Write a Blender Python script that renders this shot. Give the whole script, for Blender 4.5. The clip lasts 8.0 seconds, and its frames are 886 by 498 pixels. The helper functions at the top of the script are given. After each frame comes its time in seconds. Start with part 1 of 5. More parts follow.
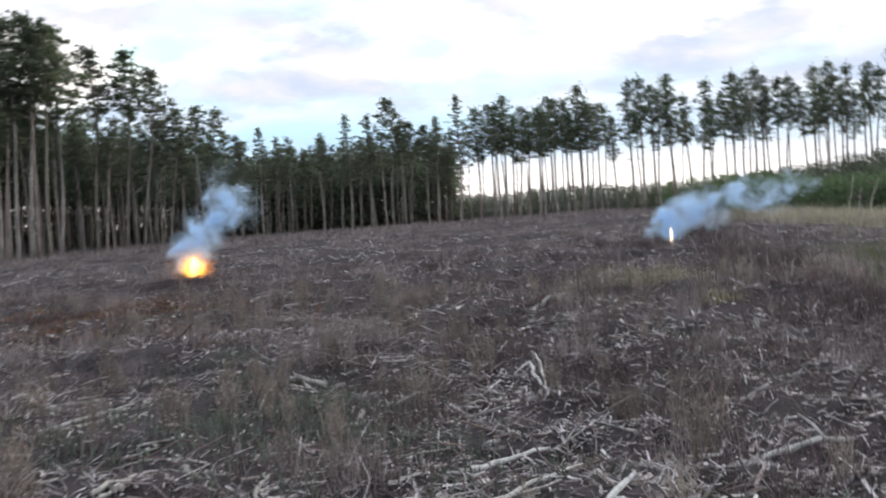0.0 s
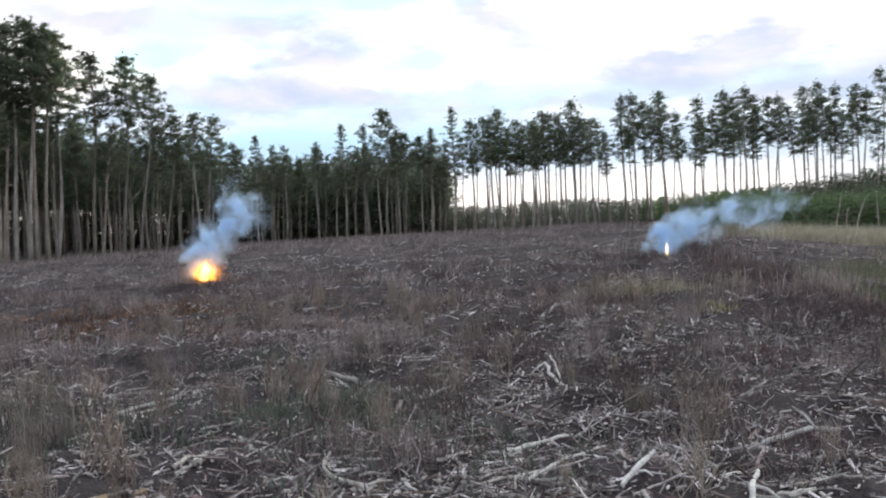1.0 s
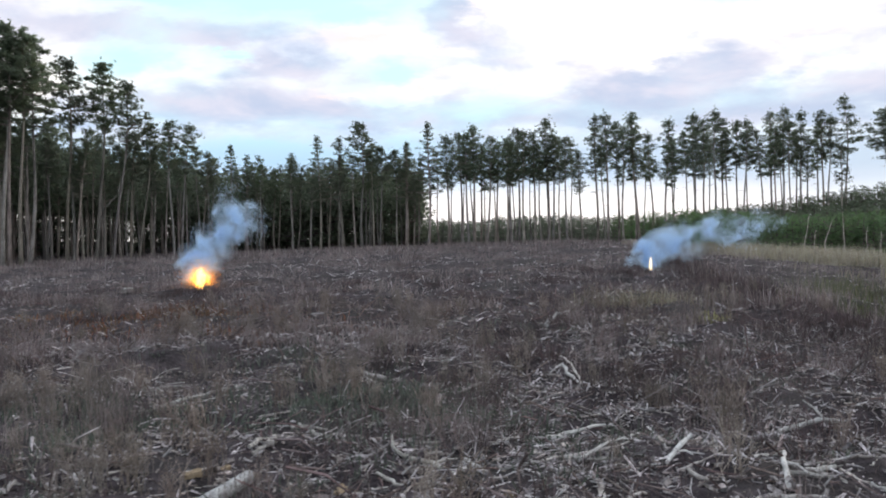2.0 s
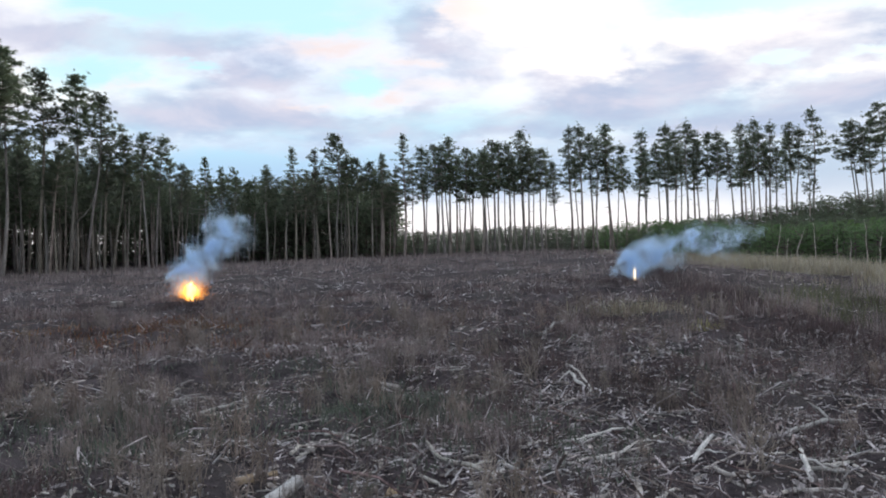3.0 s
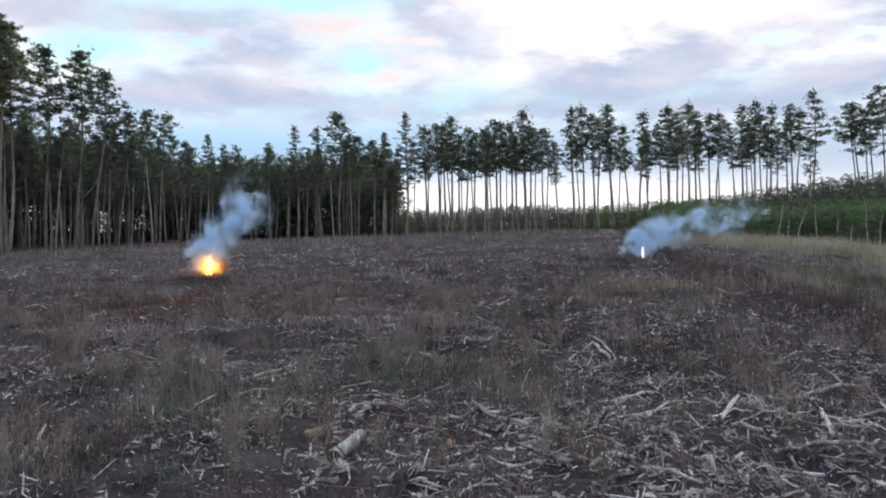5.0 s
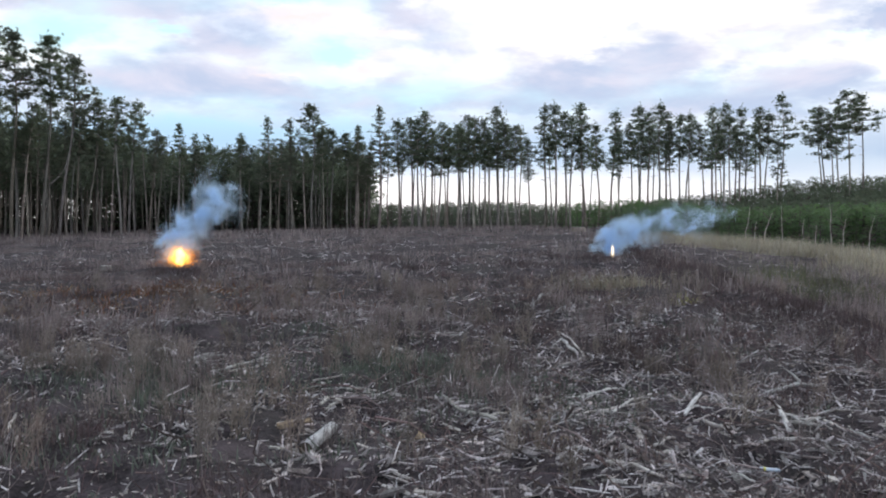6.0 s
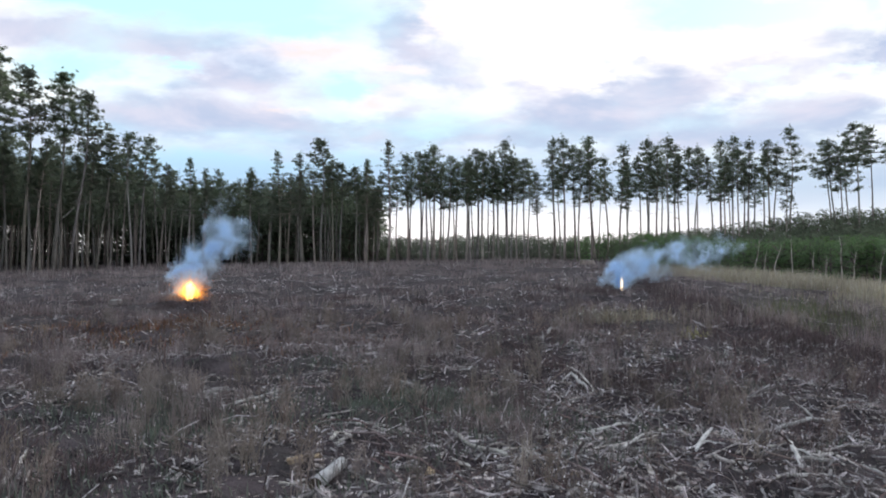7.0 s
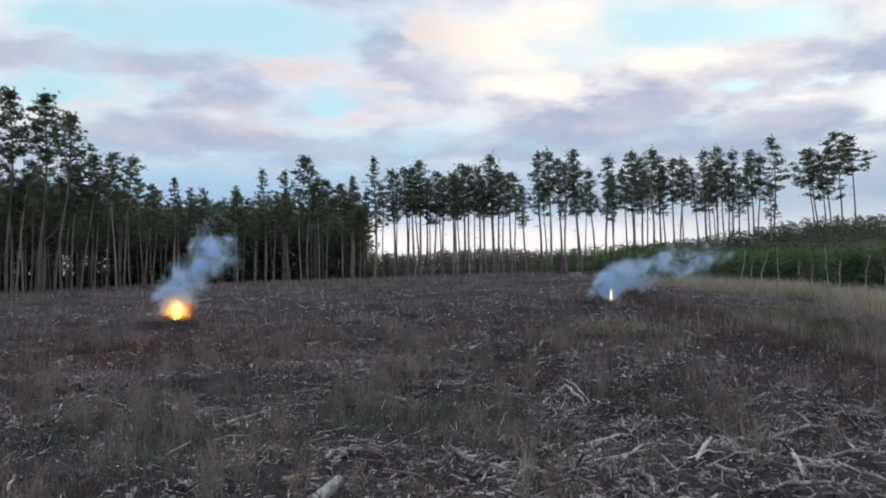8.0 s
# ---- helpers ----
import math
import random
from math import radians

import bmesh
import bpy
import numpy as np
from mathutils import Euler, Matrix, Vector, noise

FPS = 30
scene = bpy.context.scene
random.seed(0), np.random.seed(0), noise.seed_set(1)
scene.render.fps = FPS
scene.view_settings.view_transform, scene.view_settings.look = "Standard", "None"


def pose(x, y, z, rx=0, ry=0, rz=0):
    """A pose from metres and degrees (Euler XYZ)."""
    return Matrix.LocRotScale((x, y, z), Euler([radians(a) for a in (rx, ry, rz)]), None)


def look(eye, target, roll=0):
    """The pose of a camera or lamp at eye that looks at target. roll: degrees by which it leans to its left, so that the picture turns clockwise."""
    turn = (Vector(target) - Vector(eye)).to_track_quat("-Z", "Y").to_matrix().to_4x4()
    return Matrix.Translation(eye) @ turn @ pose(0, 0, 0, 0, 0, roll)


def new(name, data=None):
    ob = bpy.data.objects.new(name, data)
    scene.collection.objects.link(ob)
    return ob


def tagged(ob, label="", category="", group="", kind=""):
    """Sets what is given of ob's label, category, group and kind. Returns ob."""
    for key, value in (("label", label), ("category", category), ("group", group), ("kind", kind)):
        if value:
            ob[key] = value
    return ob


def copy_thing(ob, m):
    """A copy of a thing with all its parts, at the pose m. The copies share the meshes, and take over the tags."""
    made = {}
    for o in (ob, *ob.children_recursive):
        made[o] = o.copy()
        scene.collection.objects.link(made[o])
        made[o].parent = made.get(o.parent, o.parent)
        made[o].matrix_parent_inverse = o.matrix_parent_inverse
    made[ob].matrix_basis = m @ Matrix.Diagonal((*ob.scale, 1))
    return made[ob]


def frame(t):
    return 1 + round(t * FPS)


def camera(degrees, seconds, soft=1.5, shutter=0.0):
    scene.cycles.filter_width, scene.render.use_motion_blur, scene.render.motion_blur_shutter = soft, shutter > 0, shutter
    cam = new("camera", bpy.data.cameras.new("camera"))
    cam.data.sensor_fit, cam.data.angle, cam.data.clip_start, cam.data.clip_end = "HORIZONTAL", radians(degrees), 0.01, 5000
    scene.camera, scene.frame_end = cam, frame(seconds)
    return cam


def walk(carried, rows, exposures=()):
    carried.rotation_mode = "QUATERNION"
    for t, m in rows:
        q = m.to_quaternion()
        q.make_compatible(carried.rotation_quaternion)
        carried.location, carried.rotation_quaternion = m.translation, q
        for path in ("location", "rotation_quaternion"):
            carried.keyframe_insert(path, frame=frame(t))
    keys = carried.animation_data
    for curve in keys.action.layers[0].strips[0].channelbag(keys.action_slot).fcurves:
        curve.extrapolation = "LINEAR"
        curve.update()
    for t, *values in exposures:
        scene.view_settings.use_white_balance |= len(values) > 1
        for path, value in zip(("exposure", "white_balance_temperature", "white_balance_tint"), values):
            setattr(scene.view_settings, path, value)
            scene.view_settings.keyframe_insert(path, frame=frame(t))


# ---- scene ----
cam = camera(57.9, 8.0, soft=1.9, shutter=0.5)
PATH = [
    (0.00, (1.823, 2.518, 1.617), (-0.757, 22.340, 0.965), -2.87),
    (0.20, (1.802, 2.348, 1.627), (-1.100, 22.348, 1.085), -0.76),
    (0.50, (1.752, 2.102, 1.634), (-0.988, 21.891, 0.702), -0.46),
    (0.70, (1.692, 1.950, 1.634), (-0.980, 21.951, 0.893), -1.67),
    (1.00, (1.528, 1.745, 1.631), (-0.774, 21.608, 1.233), -1.82),
    (1.20, (1.365, 1.618, 1.595), (-0.507, 21.530, 1.447), -1.96),
    (2.30, (0.728, 0.926, 1.564), (-0.695, 20.875, 1.598), -0.50),
    (2.50, (0.605, 0.868, 1.560), (-0.660, 20.827, 1.805), -0.69),
    (2.70, (0.504, 0.811, 1.570), (-0.436, 20.811, 1.934), -0.66),
    (3.00, (0.415, 0.708, 1.600), (-0.304, 20.694, 1.799), -0.99),
    (3.20, (0.394, 0.624, 1.611), (-0.308, 20.624, 1.824), -0.87),
    (3.50, (0.388, 0.509, 1.617), (-0.578, 20.485, 1.508), -1.47),
    (3.70, (0.385, 0.458, 1.621), (-0.844, 20.457, 1.420), -1.45),
    (4.00, (0.340, 0.380, 1.625), (-0.917, 20.340, 1.429), -1.18),
    (4.20, (0.260, 0.306, 1.606), (-0.894, 20.273, 1.494), -0.60),
    (5.30, (-0.074, 0.158, 1.557), (-0.439, 20.148, 1.029), -0.37),
    (5.50, (-0.098, 0.142, 1.560), (-0.233, 20.131, 0.913), 0.14),
    (5.70, (-0.076, 0.116, 1.567), (-0.138, 20.116, 0.924), 0.46),
    (6.00, (-0.019, 0.063, 1.581), (0.032, 20.058, 1.123), 0.47),
    (6.20, (-0.004, 0.027, 1.591), (0.095, 20.027, 1.237), 0.18),
    (6.50, (0.000, -0.000, 1.600), (-0.000, 19.999, 1.384), 0.03),
    (6.70, (-0.005, 0.003, 1.600), (-0.049, 20.003, 1.604), 0.24),
    (7.00, (-0.024, 0.015, 1.597), (-0.198, 20.011, 1.959), 0.36),
    (7.20, (-0.036, 0.028, 1.591), (-0.184, 20.028, 2.141), 0.26),
    (7.50, (-0.053, 0.050, 1.581), (-0.094, 20.038, 2.279), 0.14),
    (7.70, (-0.067, 0.064, 1.577), (-0.008, 20.064, 2.341), -0.23),
    (8.00, (-0.090, 0.084, 1.576), (0.082, 20.069, 2.316), -0.72),
]
EXPOSURES = [(t, stops, kelvin, 10) for t, stops, kelvin in ((0.0, 0.62, 6950), (1.0, 0.58, 6950), (2.5, 0.28, 6720), (4.0, 0.15, 6640), (5.5, 0.29, 6640), (6.5, 0.37, 6640), (7.2, 0.24, 6640), (8.0, -0.07, 6640))]
walk(cam, [(t, look(eye, target, roll)) for t, eye, target, roll in PATH], EXPOSURES)

# ---- sky, sun ----
SUN_AZIMUTH, SUN_HEIGHT = 38.0, 14.0     # degrees to the right of ahead, and up


def node(tree, kind, **sockets):
    n = tree.nodes.new(kind)
    for key, value in sockets.items():
        n.inputs[key.replace("_", " ")].default_value = value
    return n


def calc(tree, how, a, b=None, clamp=False):
    n = tree.nodes.new("ShaderNodeMath")
    n.operation, n.use_clamp = how, clamp
    for socket, value in zip(n.inputs, (a, b)):
        if value is None:
            continue
        if isinstance(value, (int, float)):
            socket.default_value = value
        else:
            tree.links.new(value, socket)
    return n.outputs[0]


def blend(tree, factor, a, b):
    n = tree.nodes.new("ShaderNodeMix")
    n.data_type = "RGBA"
    for socket, value in ((n.inputs[0], factor), (n.inputs[6], a), (n.inputs[7], b)):
        if isinstance(value, (int, float)):
            socket.default_value = value
        elif isinstance(value, tuple):
            socket.default_value = (*value, 1)
        else:
            tree.links.new(value, socket)
    return n.outputs[2]


def ramp(tree, value, low, high):
    n = tree.nodes.new("ShaderNodeMapRange")
    n.interpolation_type = "SMOOTHSTEP"
    n.inputs["From Min"].default_value, n.inputs["From Max"].default_value = low, high
    tree.links.new(value, n.inputs["Value"])
    return n.outputs[0]


def make_sky():
    world = bpy.data.worlds.new("sky")
    world.use_nodes = True
    scene.world = world
    tree = world.node_tree
    tree.nodes.clear()
    out = tree.nodes.new("ShaderNodeOutputWorld")
    back = tree.nodes.new("ShaderNodeBackground")
    back.inputs["Strength"].default_value = 0.1
    sky = tree.nodes.new("ShaderNodeTexSky")
    sky.sky_type, sky.sun_disc = "NISHITA", False
    sky.sun_elevation, sky.sun_rotation = radians(SUN_HEIGHT), radians(SUN_AZIMUTH)
    where = tree.nodes.new("ShaderNodeTexCoord")
    split = tree.nodes.new("ShaderNodeSeparateXYZ")
    tree.links.new(where.outputs["Generated"], split.inputs[0])
    up = split.outputs[2]
    # the cloud deck: a plane overhead, seen in perspective
    lift = calc(tree, "ADD", calc(tree, "MAXIMUM", up, 0.0), 0.22)
    flat = tree.nodes.new("ShaderNodeCombineXYZ")
    tree.links.new(calc(tree, "DIVIDE", split.outputs[0], lift), flat.inputs[0])
    tree.links.new(calc(tree, "DIVIDE", split.outputs[1], lift), flat.inputs[1])

    def cloud(scale, detail, shift, rough=0.55):
        place = tree.nodes.new("ShaderNodeMapping")
        place.inputs["Location"].default_value = shift
        place.inputs["Scale"].default_value = (1.0, 1.0, 1.0)
        tree.links.new(flat.outputs[0], place.inputs["Vector"])
        n = node(tree, "ShaderNodeTexNoise", Scale=scale, Detail=detail, Roughness=rough, Distortion=0.3)
        tree.links.new(place.outputs[0], n.inputs["Vector"])
        return n.outputs[0]

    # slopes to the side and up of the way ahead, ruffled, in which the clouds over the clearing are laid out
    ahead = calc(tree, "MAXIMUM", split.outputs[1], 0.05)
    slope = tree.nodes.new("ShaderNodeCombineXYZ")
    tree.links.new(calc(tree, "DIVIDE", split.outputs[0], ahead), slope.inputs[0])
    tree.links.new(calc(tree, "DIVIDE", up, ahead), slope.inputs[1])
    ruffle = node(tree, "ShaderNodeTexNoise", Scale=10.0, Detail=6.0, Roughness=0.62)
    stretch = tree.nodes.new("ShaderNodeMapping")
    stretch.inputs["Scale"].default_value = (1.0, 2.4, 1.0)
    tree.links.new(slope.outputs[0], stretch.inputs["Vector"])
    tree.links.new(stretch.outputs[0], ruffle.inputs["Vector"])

    def vector(how, a, b):
        n = tree.nodes.new("ShaderNodeVectorMath")
        n.operation = how
        for socket, value in zip(n.inputs, (a, b)):
            if isinstance(value, tuple):
                socket.default_value = value
            else:
                tree.links.new(value, socket)
        return n.outputs["Value"] if how == "DOT_PRODUCT" else n.outputs["Vector"]

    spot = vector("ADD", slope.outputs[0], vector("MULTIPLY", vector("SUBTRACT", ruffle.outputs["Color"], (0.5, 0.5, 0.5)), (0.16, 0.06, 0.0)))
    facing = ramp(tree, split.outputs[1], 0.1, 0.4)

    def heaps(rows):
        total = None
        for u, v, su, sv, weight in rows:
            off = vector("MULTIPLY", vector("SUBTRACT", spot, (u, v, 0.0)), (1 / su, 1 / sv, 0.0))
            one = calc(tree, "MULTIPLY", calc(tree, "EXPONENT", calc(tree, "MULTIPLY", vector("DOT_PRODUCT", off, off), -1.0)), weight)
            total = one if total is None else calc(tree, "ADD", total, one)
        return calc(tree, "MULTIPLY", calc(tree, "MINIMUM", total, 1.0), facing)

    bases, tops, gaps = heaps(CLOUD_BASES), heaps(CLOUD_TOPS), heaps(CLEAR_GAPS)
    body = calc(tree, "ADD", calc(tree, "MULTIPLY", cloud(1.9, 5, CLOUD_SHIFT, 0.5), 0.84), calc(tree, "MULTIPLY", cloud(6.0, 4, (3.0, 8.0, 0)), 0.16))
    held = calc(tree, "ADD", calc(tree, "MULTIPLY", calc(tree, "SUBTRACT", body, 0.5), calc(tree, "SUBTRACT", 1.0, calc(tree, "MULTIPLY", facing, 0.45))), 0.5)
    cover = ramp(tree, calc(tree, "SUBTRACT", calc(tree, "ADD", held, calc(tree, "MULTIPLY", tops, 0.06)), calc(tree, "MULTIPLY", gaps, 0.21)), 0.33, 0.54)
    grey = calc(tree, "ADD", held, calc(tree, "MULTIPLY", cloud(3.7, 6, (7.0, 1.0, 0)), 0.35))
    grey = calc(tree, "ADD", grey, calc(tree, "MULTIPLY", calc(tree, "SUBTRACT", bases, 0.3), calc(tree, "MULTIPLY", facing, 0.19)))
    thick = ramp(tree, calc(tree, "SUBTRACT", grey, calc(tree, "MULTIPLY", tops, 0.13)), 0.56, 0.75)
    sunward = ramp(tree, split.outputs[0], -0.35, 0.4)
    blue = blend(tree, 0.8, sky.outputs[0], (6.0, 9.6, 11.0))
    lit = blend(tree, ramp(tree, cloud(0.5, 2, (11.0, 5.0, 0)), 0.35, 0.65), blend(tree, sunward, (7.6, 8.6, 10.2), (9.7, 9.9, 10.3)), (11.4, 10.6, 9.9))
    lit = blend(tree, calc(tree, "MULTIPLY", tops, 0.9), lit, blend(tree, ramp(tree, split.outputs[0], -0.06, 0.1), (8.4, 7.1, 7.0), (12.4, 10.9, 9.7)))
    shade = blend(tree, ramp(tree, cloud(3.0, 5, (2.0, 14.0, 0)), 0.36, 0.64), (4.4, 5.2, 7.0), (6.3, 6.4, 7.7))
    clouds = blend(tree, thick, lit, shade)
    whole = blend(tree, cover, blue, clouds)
    whole = blend(tree, calc(tree, "MULTIPLY", ramp(tree, up, 0.175, 0.10), 0.88), whole, blend(tree, sunward, (3.9, 5.8, 8.3), (4.3, 5.5, 7.2)))
    low = calc(tree, "MULTIPLY", ramp(tree, up, 0.090, 0.045), calc(tree, "SUBTRACT", 1.0, calc(tree, "MULTIPLY", ramp(tree, split.outputs[0], 0.2, 0.42), 0.6)))
    whole = blend(tree, low, whole, (10.6, 10.3, 10.6))
    whole = blend(tree, ramp(tree, up, 0.0, -0.06), whole, (0.6, 0.7, 0.5))
    tree.links.new(whole, back.inputs["Color"])
    tree.links.new(back.outputs[0], out.inputs["Surface"])


CLOUD_SHIFT = (4.0, 2.0, 0.0)
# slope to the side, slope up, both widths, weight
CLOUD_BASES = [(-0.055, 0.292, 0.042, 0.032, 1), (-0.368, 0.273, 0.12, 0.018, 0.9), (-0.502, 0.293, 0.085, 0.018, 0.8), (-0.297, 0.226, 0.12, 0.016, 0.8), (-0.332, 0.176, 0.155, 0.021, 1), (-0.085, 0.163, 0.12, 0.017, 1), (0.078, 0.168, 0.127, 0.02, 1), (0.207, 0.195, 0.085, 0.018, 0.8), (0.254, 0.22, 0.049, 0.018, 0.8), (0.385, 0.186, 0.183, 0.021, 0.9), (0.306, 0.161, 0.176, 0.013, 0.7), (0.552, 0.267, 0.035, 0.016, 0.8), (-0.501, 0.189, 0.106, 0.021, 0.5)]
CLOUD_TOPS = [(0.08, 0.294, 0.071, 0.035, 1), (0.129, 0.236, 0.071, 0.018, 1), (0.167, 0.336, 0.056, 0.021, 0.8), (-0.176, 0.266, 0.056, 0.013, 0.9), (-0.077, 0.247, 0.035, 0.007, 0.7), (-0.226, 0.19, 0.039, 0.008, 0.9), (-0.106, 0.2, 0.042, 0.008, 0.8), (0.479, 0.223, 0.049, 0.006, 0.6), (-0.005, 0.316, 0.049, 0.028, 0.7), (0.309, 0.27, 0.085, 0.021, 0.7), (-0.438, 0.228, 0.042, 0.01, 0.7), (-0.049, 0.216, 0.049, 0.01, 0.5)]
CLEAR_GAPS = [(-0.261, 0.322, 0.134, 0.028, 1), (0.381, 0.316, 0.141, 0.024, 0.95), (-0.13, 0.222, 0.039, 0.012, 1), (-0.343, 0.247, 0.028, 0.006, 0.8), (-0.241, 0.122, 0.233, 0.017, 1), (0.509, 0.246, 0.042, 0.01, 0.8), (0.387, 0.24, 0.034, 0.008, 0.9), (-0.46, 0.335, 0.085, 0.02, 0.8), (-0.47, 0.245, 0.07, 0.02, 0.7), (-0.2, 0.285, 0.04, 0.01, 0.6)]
make_sky()
sun = new("sun", bpy.data.lights.new("sun", "SUN"))
sun.data.energy, sun.data.angle, sun.data.color = 0.8, radians(16), (1.0, 0.9, 0.78)
sun.matrix_world = look((0, 0, 0), (-math.sin(radians(SUN_AZIMUTH)), -math.cos(radians(SUN_AZIMUTH)), -math.tan(radians(SUN_HEIGHT))))

# ---- materials ----


def material(name, dark, light, scale, rough=0.9, bump=0.0, fine=0.0, third=None, spread=0.0, island=False, translucent=0.0, stretch=(1, 1, 1), gloss=0.25, tint=0.12):
    """Two tones mixed by two scales of noise, varied from object to object or from piece to piece."""
    m = bpy.data.materials.new(name)
    m.use_nodes = True
    tree = m.node_tree
    surface = tree.nodes["Principled BSDF"]
    surface.inputs["Roughness"].default_value = rough
    surface.inputs["Specular IOR Level"].default_value = gloss
    where = tree.nodes.new("ShaderNodeTexCoord")
    place = tree.nodes.new("ShaderNodeMapping")
    place.inputs["Scale"].default_value = stretch
    tree.links.new(where.outputs["Object"], place.inputs["Vector"])
    big = node(tree, "ShaderNodeTexNoise", Scale=scale, Detail=5.0, Roughness=0.6)
    small = node(tree, "ShaderNodeTexNoise", Scale=scale * 9, Detail=4.0, Roughness=0.65)
    for n in (big, small):
        tree.links.new(place.outputs[0], n.inputs["Vector"])
    mixed = calc(tree, "ADD", calc(tree, "MULTIPLY", big.outputs[0], 0.6), calc(tree, "MULTIPLY", small.outputs[0], 0.4))
    colour = blend(tree, ramp(tree, mixed, 0.36, 0.64), dark, light)
    if third:
        colour = blend(tree, ramp(tree, node_noise(tree, place, scale * 0.37), 0.5, 0.68), colour, third)
    if spread:
        if island:
            chance = tree.nodes.new("ShaderNodeNewGeometry").outputs["Random Per Island"]
        else:
            chance = tree.nodes.new("ShaderNodeObjectInfo").outputs["Random"]
        change = tree.nodes.new("ShaderNodeHueSaturation")
        tree.links.new(calc(tree, "ADD", calc(tree, "MULTIPLY", chance, 2 * spread), 1 - spread), change.inputs["Value"])
        other = calc(tree, "FRACT", calc(tree, "MULTIPLY", chance, 17.3))
        tree.links.new(calc(tree, "ADD", calc(tree, "MULTIPLY", other, 0.5 * tint), 0.5 - 0.25 * tint), change.inputs["Hue"])
        tree.links.new(calc(tree, "ADD", calc(tree, "MULTIPLY", calc(tree, "FRACT", calc(tree, "MULTIPLY", chance, 7.7)), 8 * tint), 1 - 3 * tint), change.inputs["Saturation"])
        tree.links.new(colour, change.inputs["Color"])
        colour = change.outputs[0]
    tree.links.new(colour, surface.inputs["Base Color"])
    if bump:
        relief = node(tree, "ShaderNodeBump", Strength=bump, Distance=fine or 0.02)
        tree.links.new(mixed, relief.inputs["Height"])
        tree.links.new(relief.outputs[0], surface.inputs["Normal"])
    if translucent:
        end = tree.nodes["Material Output"]
        thin = tree.nodes.new("ShaderNodeBsdfTranslucent")
        tree.links.new(colour, thin.inputs["Color"])
        mix = tree.nodes.new("ShaderNodeMixShader")
        mix.inputs[0].default_value = translucent
        tree.links.new(surface.outputs[0], mix.inputs[1])
        tree.links.new(thin.outputs[0], mix.inputs[2])
        tree.links.new(mix.outputs[0], end.inputs["Surface"])
    return m


def node_noise(tree, place, scale):
    n = node(tree, "ShaderNodeTexNoise", Scale=scale, Detail=3.0)
    tree.links.new(place.outputs[0], n.inputs["Vector"])
    return n.outputs[0]


SOIL = material("soil", (0.010, 0.0081, 0.0094), (0.089, 0.071, 0.080), 2.3, 1.0, 1.0, 0.10, third=(0.052, 0.046, 0.047))
BARK = material("pine_bark", (0.130, 0.114, 0.105), (0.370, 0.332, 0.306), 3.0, 0.95, 0.5, 0.02, spread=0.35, stretch=(1, 1, 0.25))
NEEDLES = material("pine_needles", (0.135, 0.162, 0.120), (0.205, 0.243, 0.170), 0.9, 0.5, spread=0.22, translucent=0.62, gloss=0.5, tint=0.05)
YOUNG_NEEDLES = material("young_pine_needles", (0.120, 0.190, 0.095), (0.205, 0.300, 0.150), 0.8, 0.8, spread=0.14, translucent=0.62, gloss=0.2, tint=0.05)
GREY_WOOD = material("weathered_wood", (0.145, 0.130, 0.132), (0.58, 0.542, 0.552), 5.0, 0.85, 0.5, 0.01, spread=0.7, island=True)
PALE_WOOD = material("bare_pale_wood", (0.26, 0.243, 0.232), (0.58, 0.555, 0.535), 9.0, 0.85, 0.8, 0.01, spread=0.3)
LOOSE_WOOD = material("loose_weathered_wood", (0.14, 0.122, 0.118), (0.45, 0.409, 0.401), 6.0, 0.85, 0.6, 0.01, spread=0.5)
TAN_WOOD = material("tan_split_wood", (0.20, 0.145, 0.095), (0.46, 0.35, 0.235), 12.0, 0.85, 0.6, 0.006)
PLATE_WOOD = material("split_wood_slabs", (0.11, 0.094, 0.092), (0.47, 0.432, 0.418), 8.0, 0.9, 0.5, 0.008, spread=0.65, island=True)
CRUMBS = material("bark_crumbs", (0.09, 0.077, 0.071), (0.52, 0.472, 0.446), 7.0, 0.9, spread=0.75, island=True)
BROWN_WOOD = material("brown_branch_wood", (0.066, 0.051, 0.050), (0.24, 0.193, 0.185), 6.0, 0.9, 0.4, 0.008, spread=0.45, island=True)
BONE_WOOD = material("bone_white_wood", (0.36, 0.35, 0.345), (0.72, 0.705, 0.695), 9.0, 0.8, 0.8, 0.01)
CUT_WOOD = material("cut_wood", (0.03, 0.025, 0.022), (0.13, 0.10, 0.08), 12.0, 0.85, 0.3, 0.004)
DRY_GRASS = material("dry_grass", (0.125, 0.105, 0.105), (0.347, 0.297, 0.294), 0.5, 0.9, spread=0.5, island=True, translucent=0.25)
TALL_GRASS = material("pale_tall_grass", (0.22, 0.197, 0.155), (0.50, 0.458, 0.375), 0.4, 0.9, spread=0.4, island=True, translucent=0.25)
LOG_BARK = material("silver_log_bark", (0.15, 0.15, 0.155), (0.54, 0.545, 0.56), 17.0, 0.85, 1.0, 0.012, stretch=(1, 0.35, 1))
GREEN_GRASS = material("olive_grass", (0.085, 0.095, 0.060), (0.18, 0.19, 0.118), 0.5, 0.9, spread=0.4, island=True, translucent=0.25)
GREY_GREEN = material("grey_green_leaves", (0.080, 0.092, 0.078), (0.165, 0.184, 0.158), 0.5, 0.85, spread=0.4, island=True, translucent=0.2)
BRACKEN = material("russet_bracken", (0.105, 0.066, 0.048), (0.26, 0.155, 0.105), 0.9, 0.9, spread=0.5, island=True, translucent=0.2)
